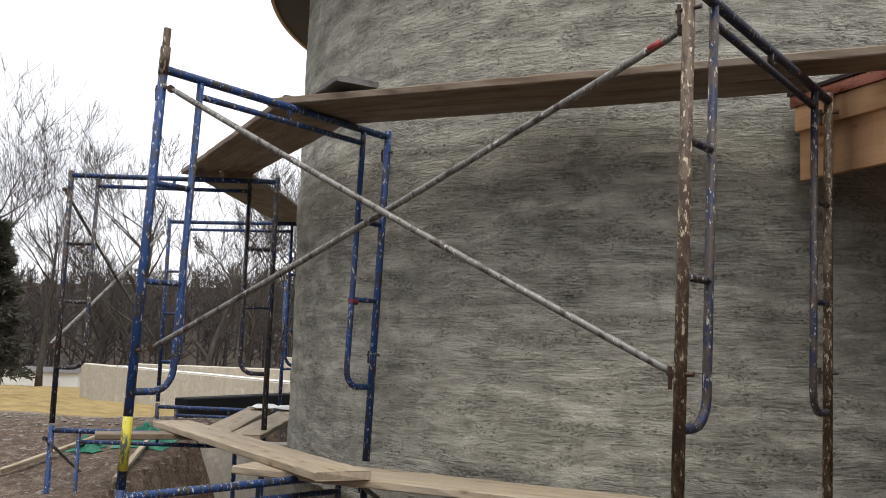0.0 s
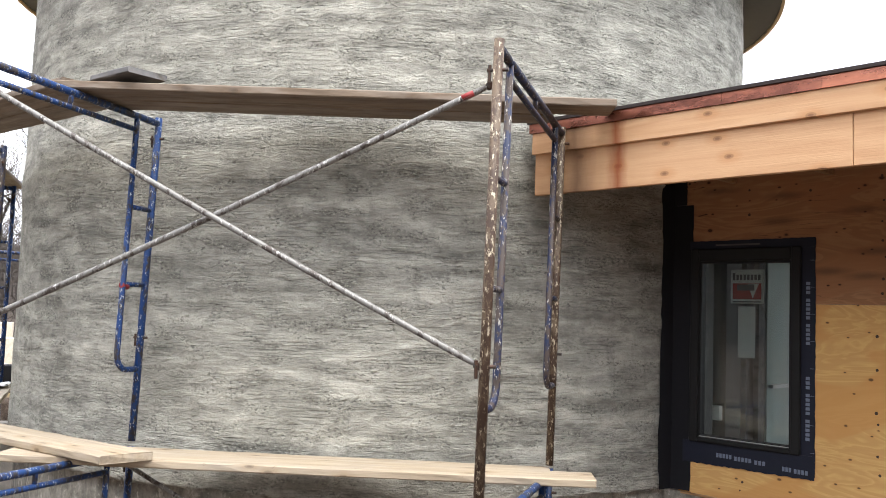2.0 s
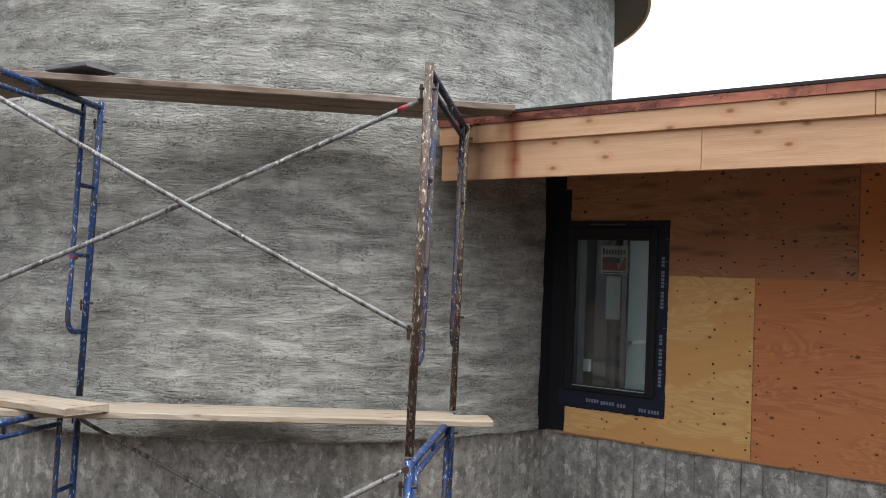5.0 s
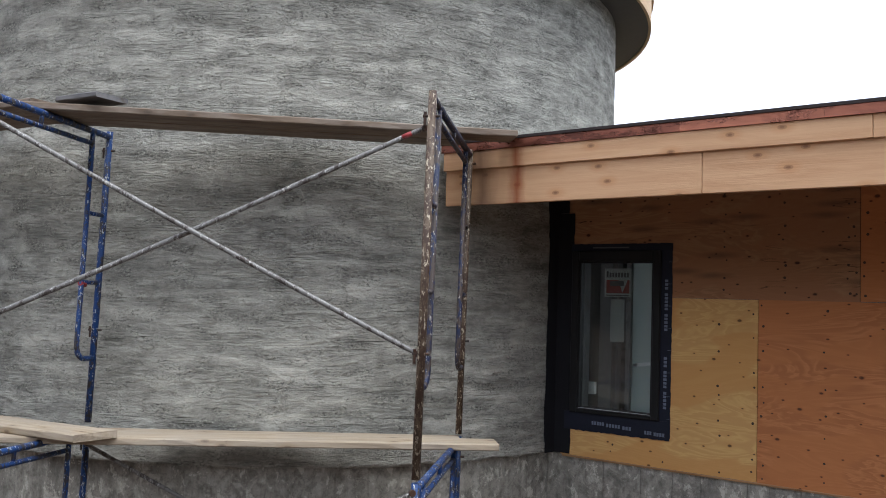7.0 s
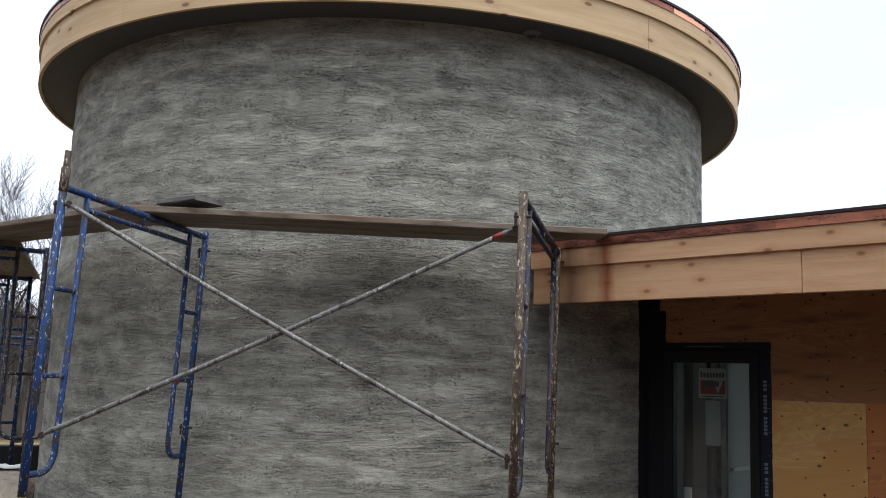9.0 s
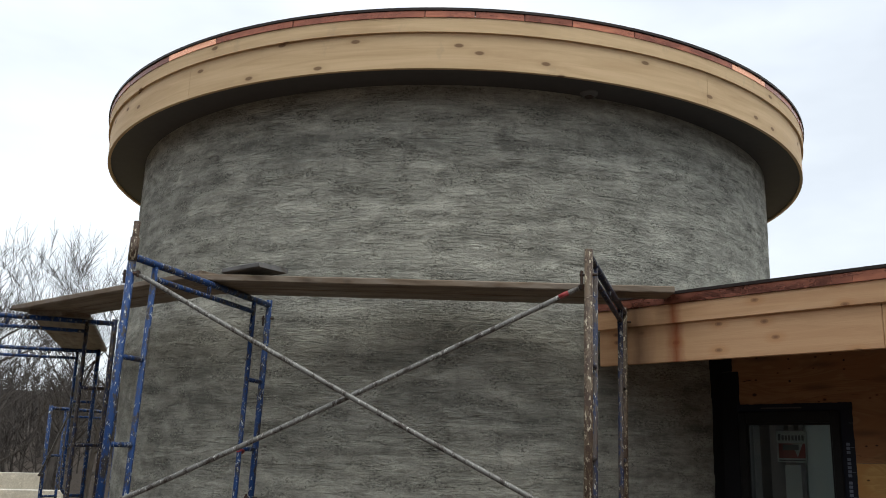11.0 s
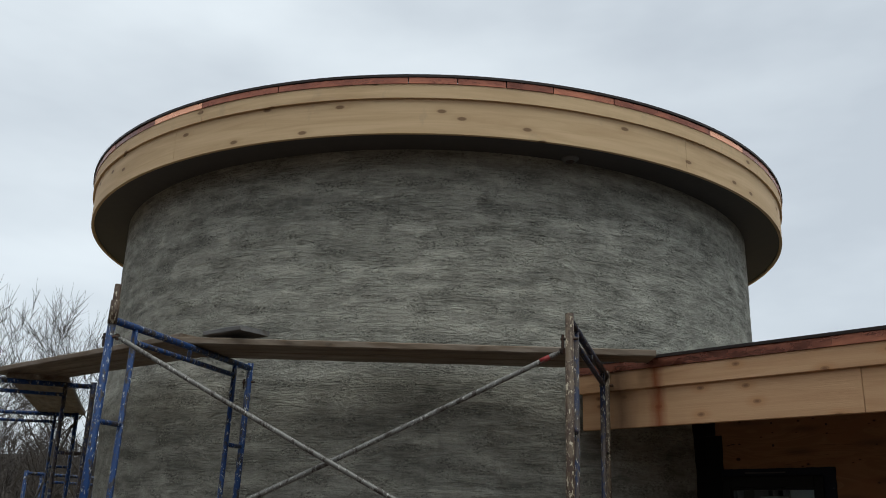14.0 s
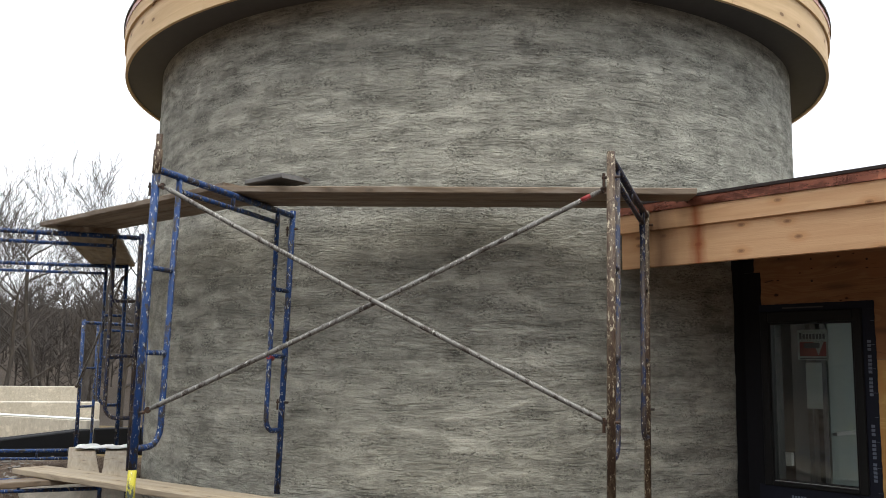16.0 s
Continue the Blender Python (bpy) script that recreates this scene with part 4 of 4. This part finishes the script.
def cross_brace(p, q, label="", red=False):
    """A brace tube with flattened, drilled ends."""
    p, q = Vector(p), Vector(q)
    br = empty("cross_brace", label or "grey steel scaffold cross brace with flattened ends", "cross brace", "scaffold cross braces", at=p)
    v = q - p
    n = 14
    pts, rad = [], []
    for i in range(n + 1):
        t = i / n
        pts.append(v * t + Vector((0, 0, -0.012 * math.sin(math.pi * t))))
        rad.append(0.0075 if i in (0, n) else 0.0135)
    pts.insert(1, v * 0.02)
    rad.insert(1, 0.0135)
    pts.insert(-1, v * 0.98)
    rad.insert(-1, 0.0135)
    tube("brace_tube", pts, rad, BRACE_STEEL, br, sides=9)
    for t in (0.0, 1.0):
        c = v * t
        tube("flattened_end", [c - Vector((0.0, 0.012, 0)), c + Vector((0.0, 0.012, 0))], 0.0175, IRON, br, sides=8)
    if red:
        tube("red_band", [v * 0.952, v * 0.972], 0.0142, RED_PAINT, br, "red paint band")
    return br


def plank(name, p, q, width, thick, material, label, tip=0.0, group="scaffold planks", cut=0.0, sag=0.0):
    """A sawn board between the middles of its ends (underside), with worn edges."""
    p, q = Vector(p), Vector(q)
    x = (q - p).normalized()
    y = Vector((0, 0, 1)).cross(x).normalized()
    y = (y * math.cos(tip) + x.cross(y) * math.sin(tip)).normalized()
    z = x.cross(y)
    ln = (q - p).length
    m = Matrix((
        (x.x, y.x, z.x, p.x), (x.y, y.y, z.y, p.y), (x.z, y.z, z.z, p.z), (0, 0, 0, 1)))
    n = max(6, int(ln / 0.12))
    rng = random.Random(int(ln * 1000) + int(p.x * 100))
    e = 0.006
    ring = [(-width / 2, e), (-width / 2 + e, 0), (width / 2 - e, 0), (width / 2, e), (width / 2, thick - e), (width / 2 - e, thick), (-width / 2 + e, thick), (-width / 2, thick - e)]
    verts, faces = [], []
    for i in range(n + 1):
        t = i / n
        for (a, b) in ring:
            wob = rng.uniform(-0.0025, 0.0025)
            xx = ln * t
            if i == 0:
                xx += rng.uniform(0, 0.008) + cut * (a / width + 0.5)
            if i == n:
                xx -= rng.uniform(0, 0.008)
            verts.append((xx, a + wob, b + rng.uniform(-0.0012, 0.0012) - sag * math.sin(math.pi * t)))
        if i:
            o = 8 * (i - 1)
            for k in range(8):
                r = (k + 1) % 8
                faces.append((o + k, o + r, o + 8 + r, o + 8 + k))
    faces.append(tuple(range(7, -1, -1))[::-1])
    faces.append(tuple(range(8 * n, 8 * n + 8))[::-1])
    ob = put(name, mesh_of(name, verts, faces, material), None, "", m)
    me = ob.data
    bm = bmesh.new()
    bm.from_mesh(me)
    bmesh.ops.recalc_face_normals(bm, faces=bm.faces[:])
    bm.to_mesh(me)
    bm.free()
    return tagged(ob, label, "plank", group)


LN, LF = (-1.425, 4.078), (-0.580, 5.388)
RN, RF = (0.792, 3.120), (1.655, 4.420)
LEAN = (-0.045, -0.045)
F2N, F2F = (-3.295, 6.76), (-1.70, 6.93)
F4N, F4F = (-3.58, 9.38), (-2.02, 9.36)
F5N, F5F = (-2.56, 10.43), (-1.72, 11.3)
UP0, UP1 = 1.012, 2.955

blue = (BLUE_STEEL, BLUE_STEEL, BLUE_STEEL)
worn = (WORN_STEEL, WORN_STEEL, BLUE_STEEL)
rusty = (RUST_STEEL, WORN_STEEL, HEADER_STEEL)
left_frame = scaffold_frame(LN, LF, 1.021, UP1, blue, 0.16, "blue painted steel scaffold frame spattered with mortar", lean=LEAN)
right_frame = scaffold_frame(RN, RF, UP0, UP1, rusty, 0.0, "rusty scaffold frame with worn blue legs and mortar splashes", far_top=-0.035, bend_near=0.44, lean=LEAN)
scaffold_frame(F2N, F2F, UP0, UP1, worn, 0.0, "worn blue and rust scaffold frame behind the tower's side")
scaffold_frame(F4N, F4F, UP0, UP1, blue, 0.0, "blue scaffold frame at the far end of the run")
scaffold_frame(F5N, F5F, 0.45, 2.385, blue, 0.0, "distant blue scaffold frame beside black foundation")


def leaned(p, z, dx=0.0, dy=0.0):
    """A point on a leaning post of the near bay, at height z."""
    k = (UP1 - z) / (UP1 - UP0)
    return (p[0] + LEAN[0] * k + dx, p[1] + LEAN[1] * k + dy, z)


for nr, fr_, top, drop in ((LN, LF, 1.020, -0.03), (RN, RF, 0.995, 0.0)):
    scaffold_frame(leaned(nr, UP0)[:2], leaned(fr_, UP0)[:2], -0.93, top, blue, 0.0, "lower blue scaffold frame carrying the working planks", far_top=drop, lean=LEAN)
for nr, fr_, mt in ((F2N, F2F, blue), (F4N, F4F, worn)):
    scaffold_frame(nr, fr_, -0.93, 0.995, mt, 0.0, "lower blue scaffold frame carrying the working planks")

lf_dir = (Vector((*LF, 0)) - Vector((*LN, 0))).normalized()
mark_at = Vector(leaned(LF, 1.93)) - lf_dir * 0.205
tube("red_mark", [mark_at - lf_dir * 0.02 - left_frame.location, mark_at + lf_dir * 0.035 + Vector((0, 0, -0.01)) - left_frame.location], 0.0175, RED_PAINT, left_frame, "smear of red paint on a rung")
tube_y = tube("paint_band", [leaned(LN, 1.10), leaned(LN, 1.335)], TUBE * 1.03, YELLOW_PAINT)
tagged(tube_y, "yellow paint band sprayed on a scaffold post", "paint band")


def on(p, z, toward=0.03):
    return (p[0] - toward, p[1] - toward, z)


cross_brace(leaned(LN, 2.832, 0.036, 0.024), leaned(RN, 1.622, -0.012, 0.020))
cross_brace(leaned(LN, 1.634, 0.048, 0.066), leaned(RN, 2.772, -0.012, 0.058), "grey steel scaffold brace with a red painted band", red=True)
cross_brace(leaned(LF, 0.90, -0.03, -0.03), leaned(RF, -0.30, -0.03, -0.03))
cross_brace(leaned(RN, 0.955, -0.03, -0.03), leaned(LN, -0.30, -0.03, -0.03), "grey steel brace on the lower scaffold bay")
cross_brace(on(F2N, 2.80), on(F4N, 1.60))
cross_brace(on(F2N, 1.60, 0.045), on(F4N, 2.80, 0.045), "pale steel brace between far scaffold frames")
cross_brace(on(F2N, 0.90), on(F4N, -0.30))
cross_brace(on(F4F, 2.80), on(F5N, 1.60))

# planks up top and below
plank("scaffold_plank", (-1.12, 4.90, 2.945), (1.78, 4.035, 2.945), 0.235, 0.042, OLD_PLANK, "long weathered plank lying on the upper scaffold headers")
plank("scaffold_plank", (-1.02, 5.125, 2.943), (1.55, 4.36, 2.943), 0.235, 0.040, OLD_PLANK, "weathered plank lying behind another on the headers")
plank("scaffold_plank", (-0.974, 4.909, 2.985), (-2.41, 7.06, 2.985), 0.235, 0.04, OLD_PLANK, "grey weathered plank reaching to the far scaffold frame")
plank("scaffold_plank", (-0.775, 5.05, 2.985), (-2.06, 6.98, 2.985), 0.235, 0.04, OLD_PLANK, "grey plank laid beside another to the far frame")
plank("scaffold_plank", (-2.12, 6.86, 2.943), (-2.18, 9.55, 2.943), 0.46, 0.04, OLD_PLANK, "wide dull boards spanning the far upper frames")
plank("board_offcut", (-0.84, 4.97, 3.026), (-0.626, 4.66, 3.026), 0.235, 0.034, GREY_PLANK, "short dark-edged board offcut lying on the plank", group="board offcuts")
plank("scaffold_plank", (-1.27, 5.14, 0.962), (1.74, 4.075, 0.962), 0.235, 0.042, PALE_PLANK, "long pale worn plank on the lower scaffold headers")
plank("scaffold_plank", (-1.22, 5.40, 0.960), (1.60, 4.33, 0.960), 0.20, 0.036, PALE_PLANK, "second pale plank lying behind the first")
plank("scaffold_plank", (-0.60, 4.655, 1.006), (-2.45, 6.98, 1.006), 0.285, 0.045, PALE_PLANK, "wide worn plank with an angled rounded end", cut=0.05)
plank("scaffold_plank", (-2.0, 6.6, 0.965), (-2.3, 8.85, 1.0), 0.24, 0.04, PALE_PLANK, "pale plank running back to the foundation")
plank("scaffold_plank", (-1.75, 6.6, 0.965), (-1.95, 8.85, 1.0), 0.24, 0.04, PALE_PLANK, "pale plank beside another on the scaffold")
plank("scaffold_plank", (-2.75, 6.35, 0.962), (-1.9, 6.75, 0.962), 0.24, 0.04, OLD_PLANK, "short dull plank lying across the lower frame")

# ---- foundations and things past the tower ----


def concrete_wall(name, p, q, thick, z0, z1, material, label):
    p, q = Vector((*p, 0)), Vector((*q, 0))
    x = (q - p).normalized()
    m = Matrix(((x.x, -x.y, 0, p.x), (x.y, x.x, 0, p.y), (0, 0, 1, 0), (0, 0, 0, 1)))
    bm = box_bm((0, 0, z0), ((q - p).length, thick, z1), 0.012)
    me = bpy.data.meshes.new(name)
    bm.to_mesh(me)
    bm.free()
    me.materials.append(material)
    uv_by(me, lambda co: (co.x + co.y, co.z))
    ob = put(name, me, None, "", m)
    return tagged(ob, label, "wall", kind="structure")


concrete_wall("wall_near_foundation", (-3.02, 8.7), (-1.3, 8.7), 0.25, -1.2, 0.70, PALE_CONCRETE, "low pale concrete foundation wall with form marks")
concrete_wall("wall_black_foundation", (-2.72, 11.50), (-3.53, 9.70), 0.22, -1.2, 1.04, MEMBRANE, "foundation wall coated in black waterproofing")
concrete_wall("wall_pale_foundation", (-8.25, 16.75), (-2.60, 11.62), 0.22, -0.8, 1.14, PALE_CONCRETE, "pale concrete foundation wall capped with white sheeting")
concrete_wall("wall_back_foundation", (-7.6, 17.6), (-3.1, 17.3), 0.25, -0.8, 1.14, PALE_CONCRETE, "tall pale concrete wall at the back of the site")
concrete_wall("wall_far_foundation", (-6.6, 25.0), (-4.45, 25.0), 0.25, -0.8, 1.24, PALE_CONCRETE, "pale concrete wall standing far off on the lawn")
concrete_wall("sheeting_cap", (-7.0, 15.63), (-2.61, 11.644), 0.15, 1.14, 1.158, SNOW, "strip of white sheeting on the wall top")
concrete_wall("wall_black_back", (-2.48, 11.55), (0.5, 12.2), 0.22, -1.2, 1.035, MEMBRANE, "black coated foundation wall behind the tower")


def make_tarp(cx, cy, wide, deep, tall, label):
    verts = []
    n = 16
    for j in range(n + 1):
        for i in range(n + 1):
            u, v = i / n - 0.5, j / n - 0.5
            x = cx + wide * u + 0.05 * noise.noise((u * 5, v * 5, cx))
            y = cy + deep * v + 0.05 * noise.noise((u * 5, v * 5, cy))
            rise = max(0.0, 1 - (math.hypot(u, v) * 2) ** 2)
            fold = abs(noise.noise((u * 5, v * 7, cx + 2)))
            verts.append((x, y, ground_height(x, y) + 0.012 + tall * rise * (0.4 + 1.1 * fold)))
    faces = [(j * (n + 1) + i, j * (n + 1) + i + 1, (j + 1) * (n + 1) + i + 1, (j + 1) * (n + 1) + i) for j in range(n) for i in range(n)]
    ob = put("tarpaulin", mesh_of("tarpaulin", verts, faces, GREEN_TARP))
    ob.modifiers.new("thick", "SOLIDIFY").thickness = 0.006
    tagged(ob, label, "tarpaulin", group="plastic scraps")


def make_stones():
    rng = random.Random(9)
    verts, faces = [], []
    for _ in range(2600):
        x, y = rng.uniform(-7.0, -2.8), rng.uniform(5.8, 11.0)
        r = rng.choice((0.008, 0.01, 0.01, 0.014, 0.014, 0.02, 0.03)) * rng.uniform(0.7, 1.3)
        z = ground_height(x, y)
        o = len(verts)
        for dx, dy, dz in ((1, 0, 0), (0, 1, 0), (-1, 0, 0), (0, -1, 0), (0.2, 0.1, 0.5), (0, 0, -0.6)):
            verts.append((x + dx * r * rng.uniform(0.7, 1.2), y + dy * r * rng.uniform(0.7, 1.2), z + dz * r))
        for i in range(4):
            faces += [(o + i, o + (i + 1) % 4, o + 4), (o + (i + 1) % 4, o + i, o + 5)]
    tagged(put("stones", mesh_of("stones", verts, faces, STONE)), "scattered grey stones and clods on the dirt", "stones", kind="stuff")


make_tarp(-3.72, 8.15, 0.34, 0.3, 0.12, "small crumpled scrap of green plastic on the dirt")
make_tarp(-3.22, 8.35, 0.5, 0.34, 0.16, "crumpled green plastic sheet lying on the dirt bank")
make_stones()
for (x0, y0), (x1, y1), label in (((-3.95, 7.2), (-3.6, 8.45), "long pale timber batten lying on the dirt"), ((-2.9, 7.05), (-3.19, 8.3), "short pale timber batten on the dirt bank")):
    plank("timber_batten", (x0, y0, ground_height(x0, y0) + 0.03), (x1, y1, ground_height(x1, y1) + 0.03), 0.045, 0.035, PALE_PLANK, label, group="loose timber")


def make_white_scrap():
    verts, n = [], 10
    for j in range(n + 1):
        for i in range(n + 1):
            x, y = -2.32 + 0.5 * i / n, 8.45 + 0.32 * j / n
            verts.append((x + 0.03 * noise.noise((j * .5, 1, 2)), y + 0.03 * noise.noise((i * .5, 4, 2)), 1.055 + 0.05 * abs(noise.noise((x * 9, y * 9, 1)))))
    faces = [(j * (n + 1) + i, j * (n + 1) + i + 1, (j + 1) * (n + 1) + i + 1, (j + 1) * (n + 1) + i) for j in range(n) for i in range(n)]
    ob = put("plastic_sheet", mesh_of("plastic_sheet", verts, faces, SNOW, True))
    ob.modifiers.new("thick", "SOLIDIFY").thickness = 0.004
    tagged(ob, "crumpled white plastic sheet lying on planks", "plastic sheet")


make_white_scrap()


# ---- trees ----
def grow(verts, faces, p, way, length, radius, depth, rng, sides, spread, up):
    n = 4 if depth > 1 else 3
    pts, rad = [p.copy()], [radius]
    cur, w = p.copy(), way.copy()
    for i in range(n):
        w = (w + Vector((rng.gauss(0, 0.09), rng.gauss(0, 0.09), rng.gauss(0.05, 0.06) * up))).normalized()
        cur = cur + w * (length / n)
        pts.append(cur.copy())
        rad.append(radius * (1 - 0.55 * (i + 1) / n))
    v, f = tube_data(pts, rad, max(3, sides), False)
    o = len(verts)
    verts.extend(v)
    faces.extend(tuple(o + i for i in q) for q in f)
    if depth == 0:
        return
    kids = rng.choice((2, 3)) if depth > 1 else rng.choice((2, 3, 3))
    for k in range(kids):
        t = rng.uniform(0.35, 1.0)
        i = min(n - 1, int(t * n))
        base = pts[i].lerp(pts[i + 1], t * n - i)
        ax = Vector((rng.gauss(0, 1), rng.gauss(0, 1), rng.gauss(0.35, 0.4))).normalized()
        nw = (w + ax * spread).normalized()
        nw.z = nw.z * 0.85 + 0.14 * up
        grow(verts, faces, base, nw.normalized(), length * rng.uniform(0.55, 0.85), max(0.0065, rad[i] * 0.6), depth - 1, rng, sides - 1, spread, up)
    grow(verts, faces, pts[-1], w, length * 0.7, max(0.006, rad[-1] * 0.8), depth - 1, rng, sides - 1, spread, up)


def bare_tree(x, y, height, seed, label, depth=5):
    rng = random.Random(seed)
    z = ground_height(x, y)
    tree = empty("tree", label, "tree", "bare trees past the lawn", at=(x, y, z - 0.1))
    height *= 0.95
    r = height * 0.014
    pts, rad = [Vector((0, 0, 0))], [r * 1.25]
    w = Vector((rng.gauss(0, 0.05), rng.gauss(0, 0.05), 1)).normalized()
    n = 7
    for i in range(n):
        w = (w + Vector((rng.gauss(0, 0.06), rng.gauss(0, 0.06), 0))).normalized()
        pts.append(pts[-1] + w * (height * 0.62 / n))
        rad.append(r * (1 - 0.6 * (i + 1) / n))
    tube("trunk", pts, rad, BARK, tree, sides=8)
    verts, faces = [], []
    for i in range(2, n + 1):
        for _ in range(1 if i < n - 1 else 2):
            a = rng.uniform(0, 6.28)
            way = Vector((math.cos(a), math.sin(a), rng.uniform(0.5, 1.3))).normalized()
            grow(verts, faces, pts[i], way, height * rng.uniform(0.17, 0.25), rad[i] * 0.6, depth - 1, rng, 5, 0.85, 0.8)
    put("crown", mesh_of("crown", verts, faces, BARK), tree, "bare twiggy crown")
    return tree


def polar(ex, ey, az, d):
    return ex + d * math.sin(radians(az)), ey + d * math.cos(radians(az))


for k, (az, d, top) in enumerate(((-32.5, 25, 0.235), (-29.5, 31, 0.20), (-27.0, 33, 0.15), (-24.3, 27, 0.23), (-20.3, 25, 0.20), (-17.6, 30, 0.18), (-14.8, 27, 0.18), (-36, 26, 0.22))):
    tx, ty = polar(0.28, 0.2, az, d)
    bare_tree(tx, ty, 1.7 + top * d - ground_height(tx, ty), 20 + k, "bare grey deciduous tree past the lawn")
for k, (az, d, top) in enumerate(((-9.4, 30, 0.235), (-7.2, 33, 0.215), (-5.0, 29, 0.195), (-11.5, 34, 0.2))):
    tx, ty = polar(-1.1, -0.9, az, d)
    bare_tree(tx, ty, 1.85 + top * d - ground_height(tx, ty), 50 + k, "bare grey deciduous tree past the lawn")


def make_far_woods():
    rng = random.Random(77)
    verts, faces = [], []
    for n in range(1560):
        # from 1200 on: added tall trees, unseen behind the camera, blocking low light
        az, d = (rng.uniform(-52, 8), rng.uniform(36, 80)) if n < 1200 else (rng.uniform(150, 300), rng.uniform(26, 48))
        x, y = polar(0, 0, az, d)
        z = ground_height(x, y)
        h = rng.uniform(1.9, 3.5) if n < 1200 else rng.uniform(7.5, 13.0)
        v, f = tube_data([Vector((x, y, z)), Vector((x + rng.gauss(0, .1), y, z + h * 0.5)), Vector((x + rng.gauss(0, .2), y, z + h))], [0.016 * h, 0.011 * h, 0.012], 4, False)
        o = len(verts)
        verts.extend(v)
        faces.extend(tuple(o + i for i in q) for q in f)
        for _ in range(26):
            t = rng.uniform(0.12, 0.97)
            a = rng.uniform(0, 6.28)
            ln = h * rng.uniform(0.12, 0.3) * (1.1 - t * 0.6)
            p = Vector((x, y, z + h * t))
            q = p + Vector((math.cos(a) * ln, math.sin(a) * ln, ln * rng.uniform(0.3, 1.2)))
            e = p.lerp(q, 0.55) + Vector((0, 0, rng.uniform(-.1, .15)))
            for s0, s1, w in ((p, q, 0.0055 * h), (e, e + Vector((rng.gauss(0, .35), rng.gauss(0, .35), rng.uniform(.15, .6))), 0.02)):
                v, f = tube_data([s0, s1], [w, 0.008], 3, False)
                o = len(verts)
                verts.extend(v)
                faces.extend(tuple(o + i for i in qq) for qq in f)
    tagged(put("far_woods", mesh_of("far_woods", verts, faces, FAR_BARK)), "brown leafless woods on the hillside and an added stand unseen behind the camera", "woods", kind="stuff")


def make_evergreen(x, y, h, seed):
    rng = random.Random(seed)
    z = ground_height(x, y)
    tree = empty("evergreen_tree", "dark bushy evergreen at the lawn's edge", "tree", at=(x, y, z - 0.05))
    tube("trunk", [(0, 0, 0), (0.05, 0, h * 0.5), (0.02, 0.03, h * 0.95)], [0.11, 0.07, 0.015], BARK, tree, sides=8)
    verts, faces = [], []
    for _ in range(9500):
        t = rng.uniform(0.14, 1.0) ** 0.9
        rmax = h * 0.27 * (1.05 - t) ** 0.75 * (0.75 + 0.25 * math.sin(t * 40 + rng.uniform(0, 1)))
        a = rng.uniform(0, 6.28)
        r = rmax * math.sqrt(rng.uniform(0.15, 1))
        p = Vector((r * math.cos(a), r * math.sin(a), h * t - 0.12 * r))
        d = Vector((math.cos(a) + rng.gauss(0, .5), math.sin(a) + rng.gauss(0, .5), rng.gauss(0.1, .5))).normalized() * rng.uniform(0.08, 0.17)
        s = d.orthogonal().normalized() * rng.uniform(0.012, 0.025)
        o = len(verts)
        verts += [p - s, p + s, p + d]
        faces.append((o, o + 1, o + 2))
    put("crown", mesh_of("crown", verts, faces, NEEDLES), tree, "dense dark green needles")


def make_shed():
    x, y = polar(0.28, 0.2, -28.6, 33)
    z = ground_height(x, y)
    shed = empty("shed", "small white outbuilding with a grey roof beyond the lawn", "shed", at=(x, y, z))
    me = mesh_of("wall", *join_boxes([((-1.3, -1.0, -0.3), (1.3, 1.0, 0.5))]), SNOW)
    put("wall", me, shed)
    v = [(-1.4, -1.1, 0.5), (1.4, -1.1, 0.5), (1.4, 1.1, 0.5), (-1.4, 1.1, 0.5), (-1.4, 0, 0.62), (1.4, 0, 0.62)]
    put("roof", mesh_of("roof", v, [(0, 1, 5, 4), (2, 3, 4, 5), (0, 4, 3), (1, 2, 5), (3, 2, 1, 0)], ROOF_GREY), shed)


make_far_woods()
ex, ey = polar(0.28, 0.2, -32.2, 17)
make_evergreen(ex, ey, 3.1, 5)
ex, ey = polar(0.28, 0.2, -36.5, 17)
make_evergreen(ex, ey, 3.0, 6)
make_shed()
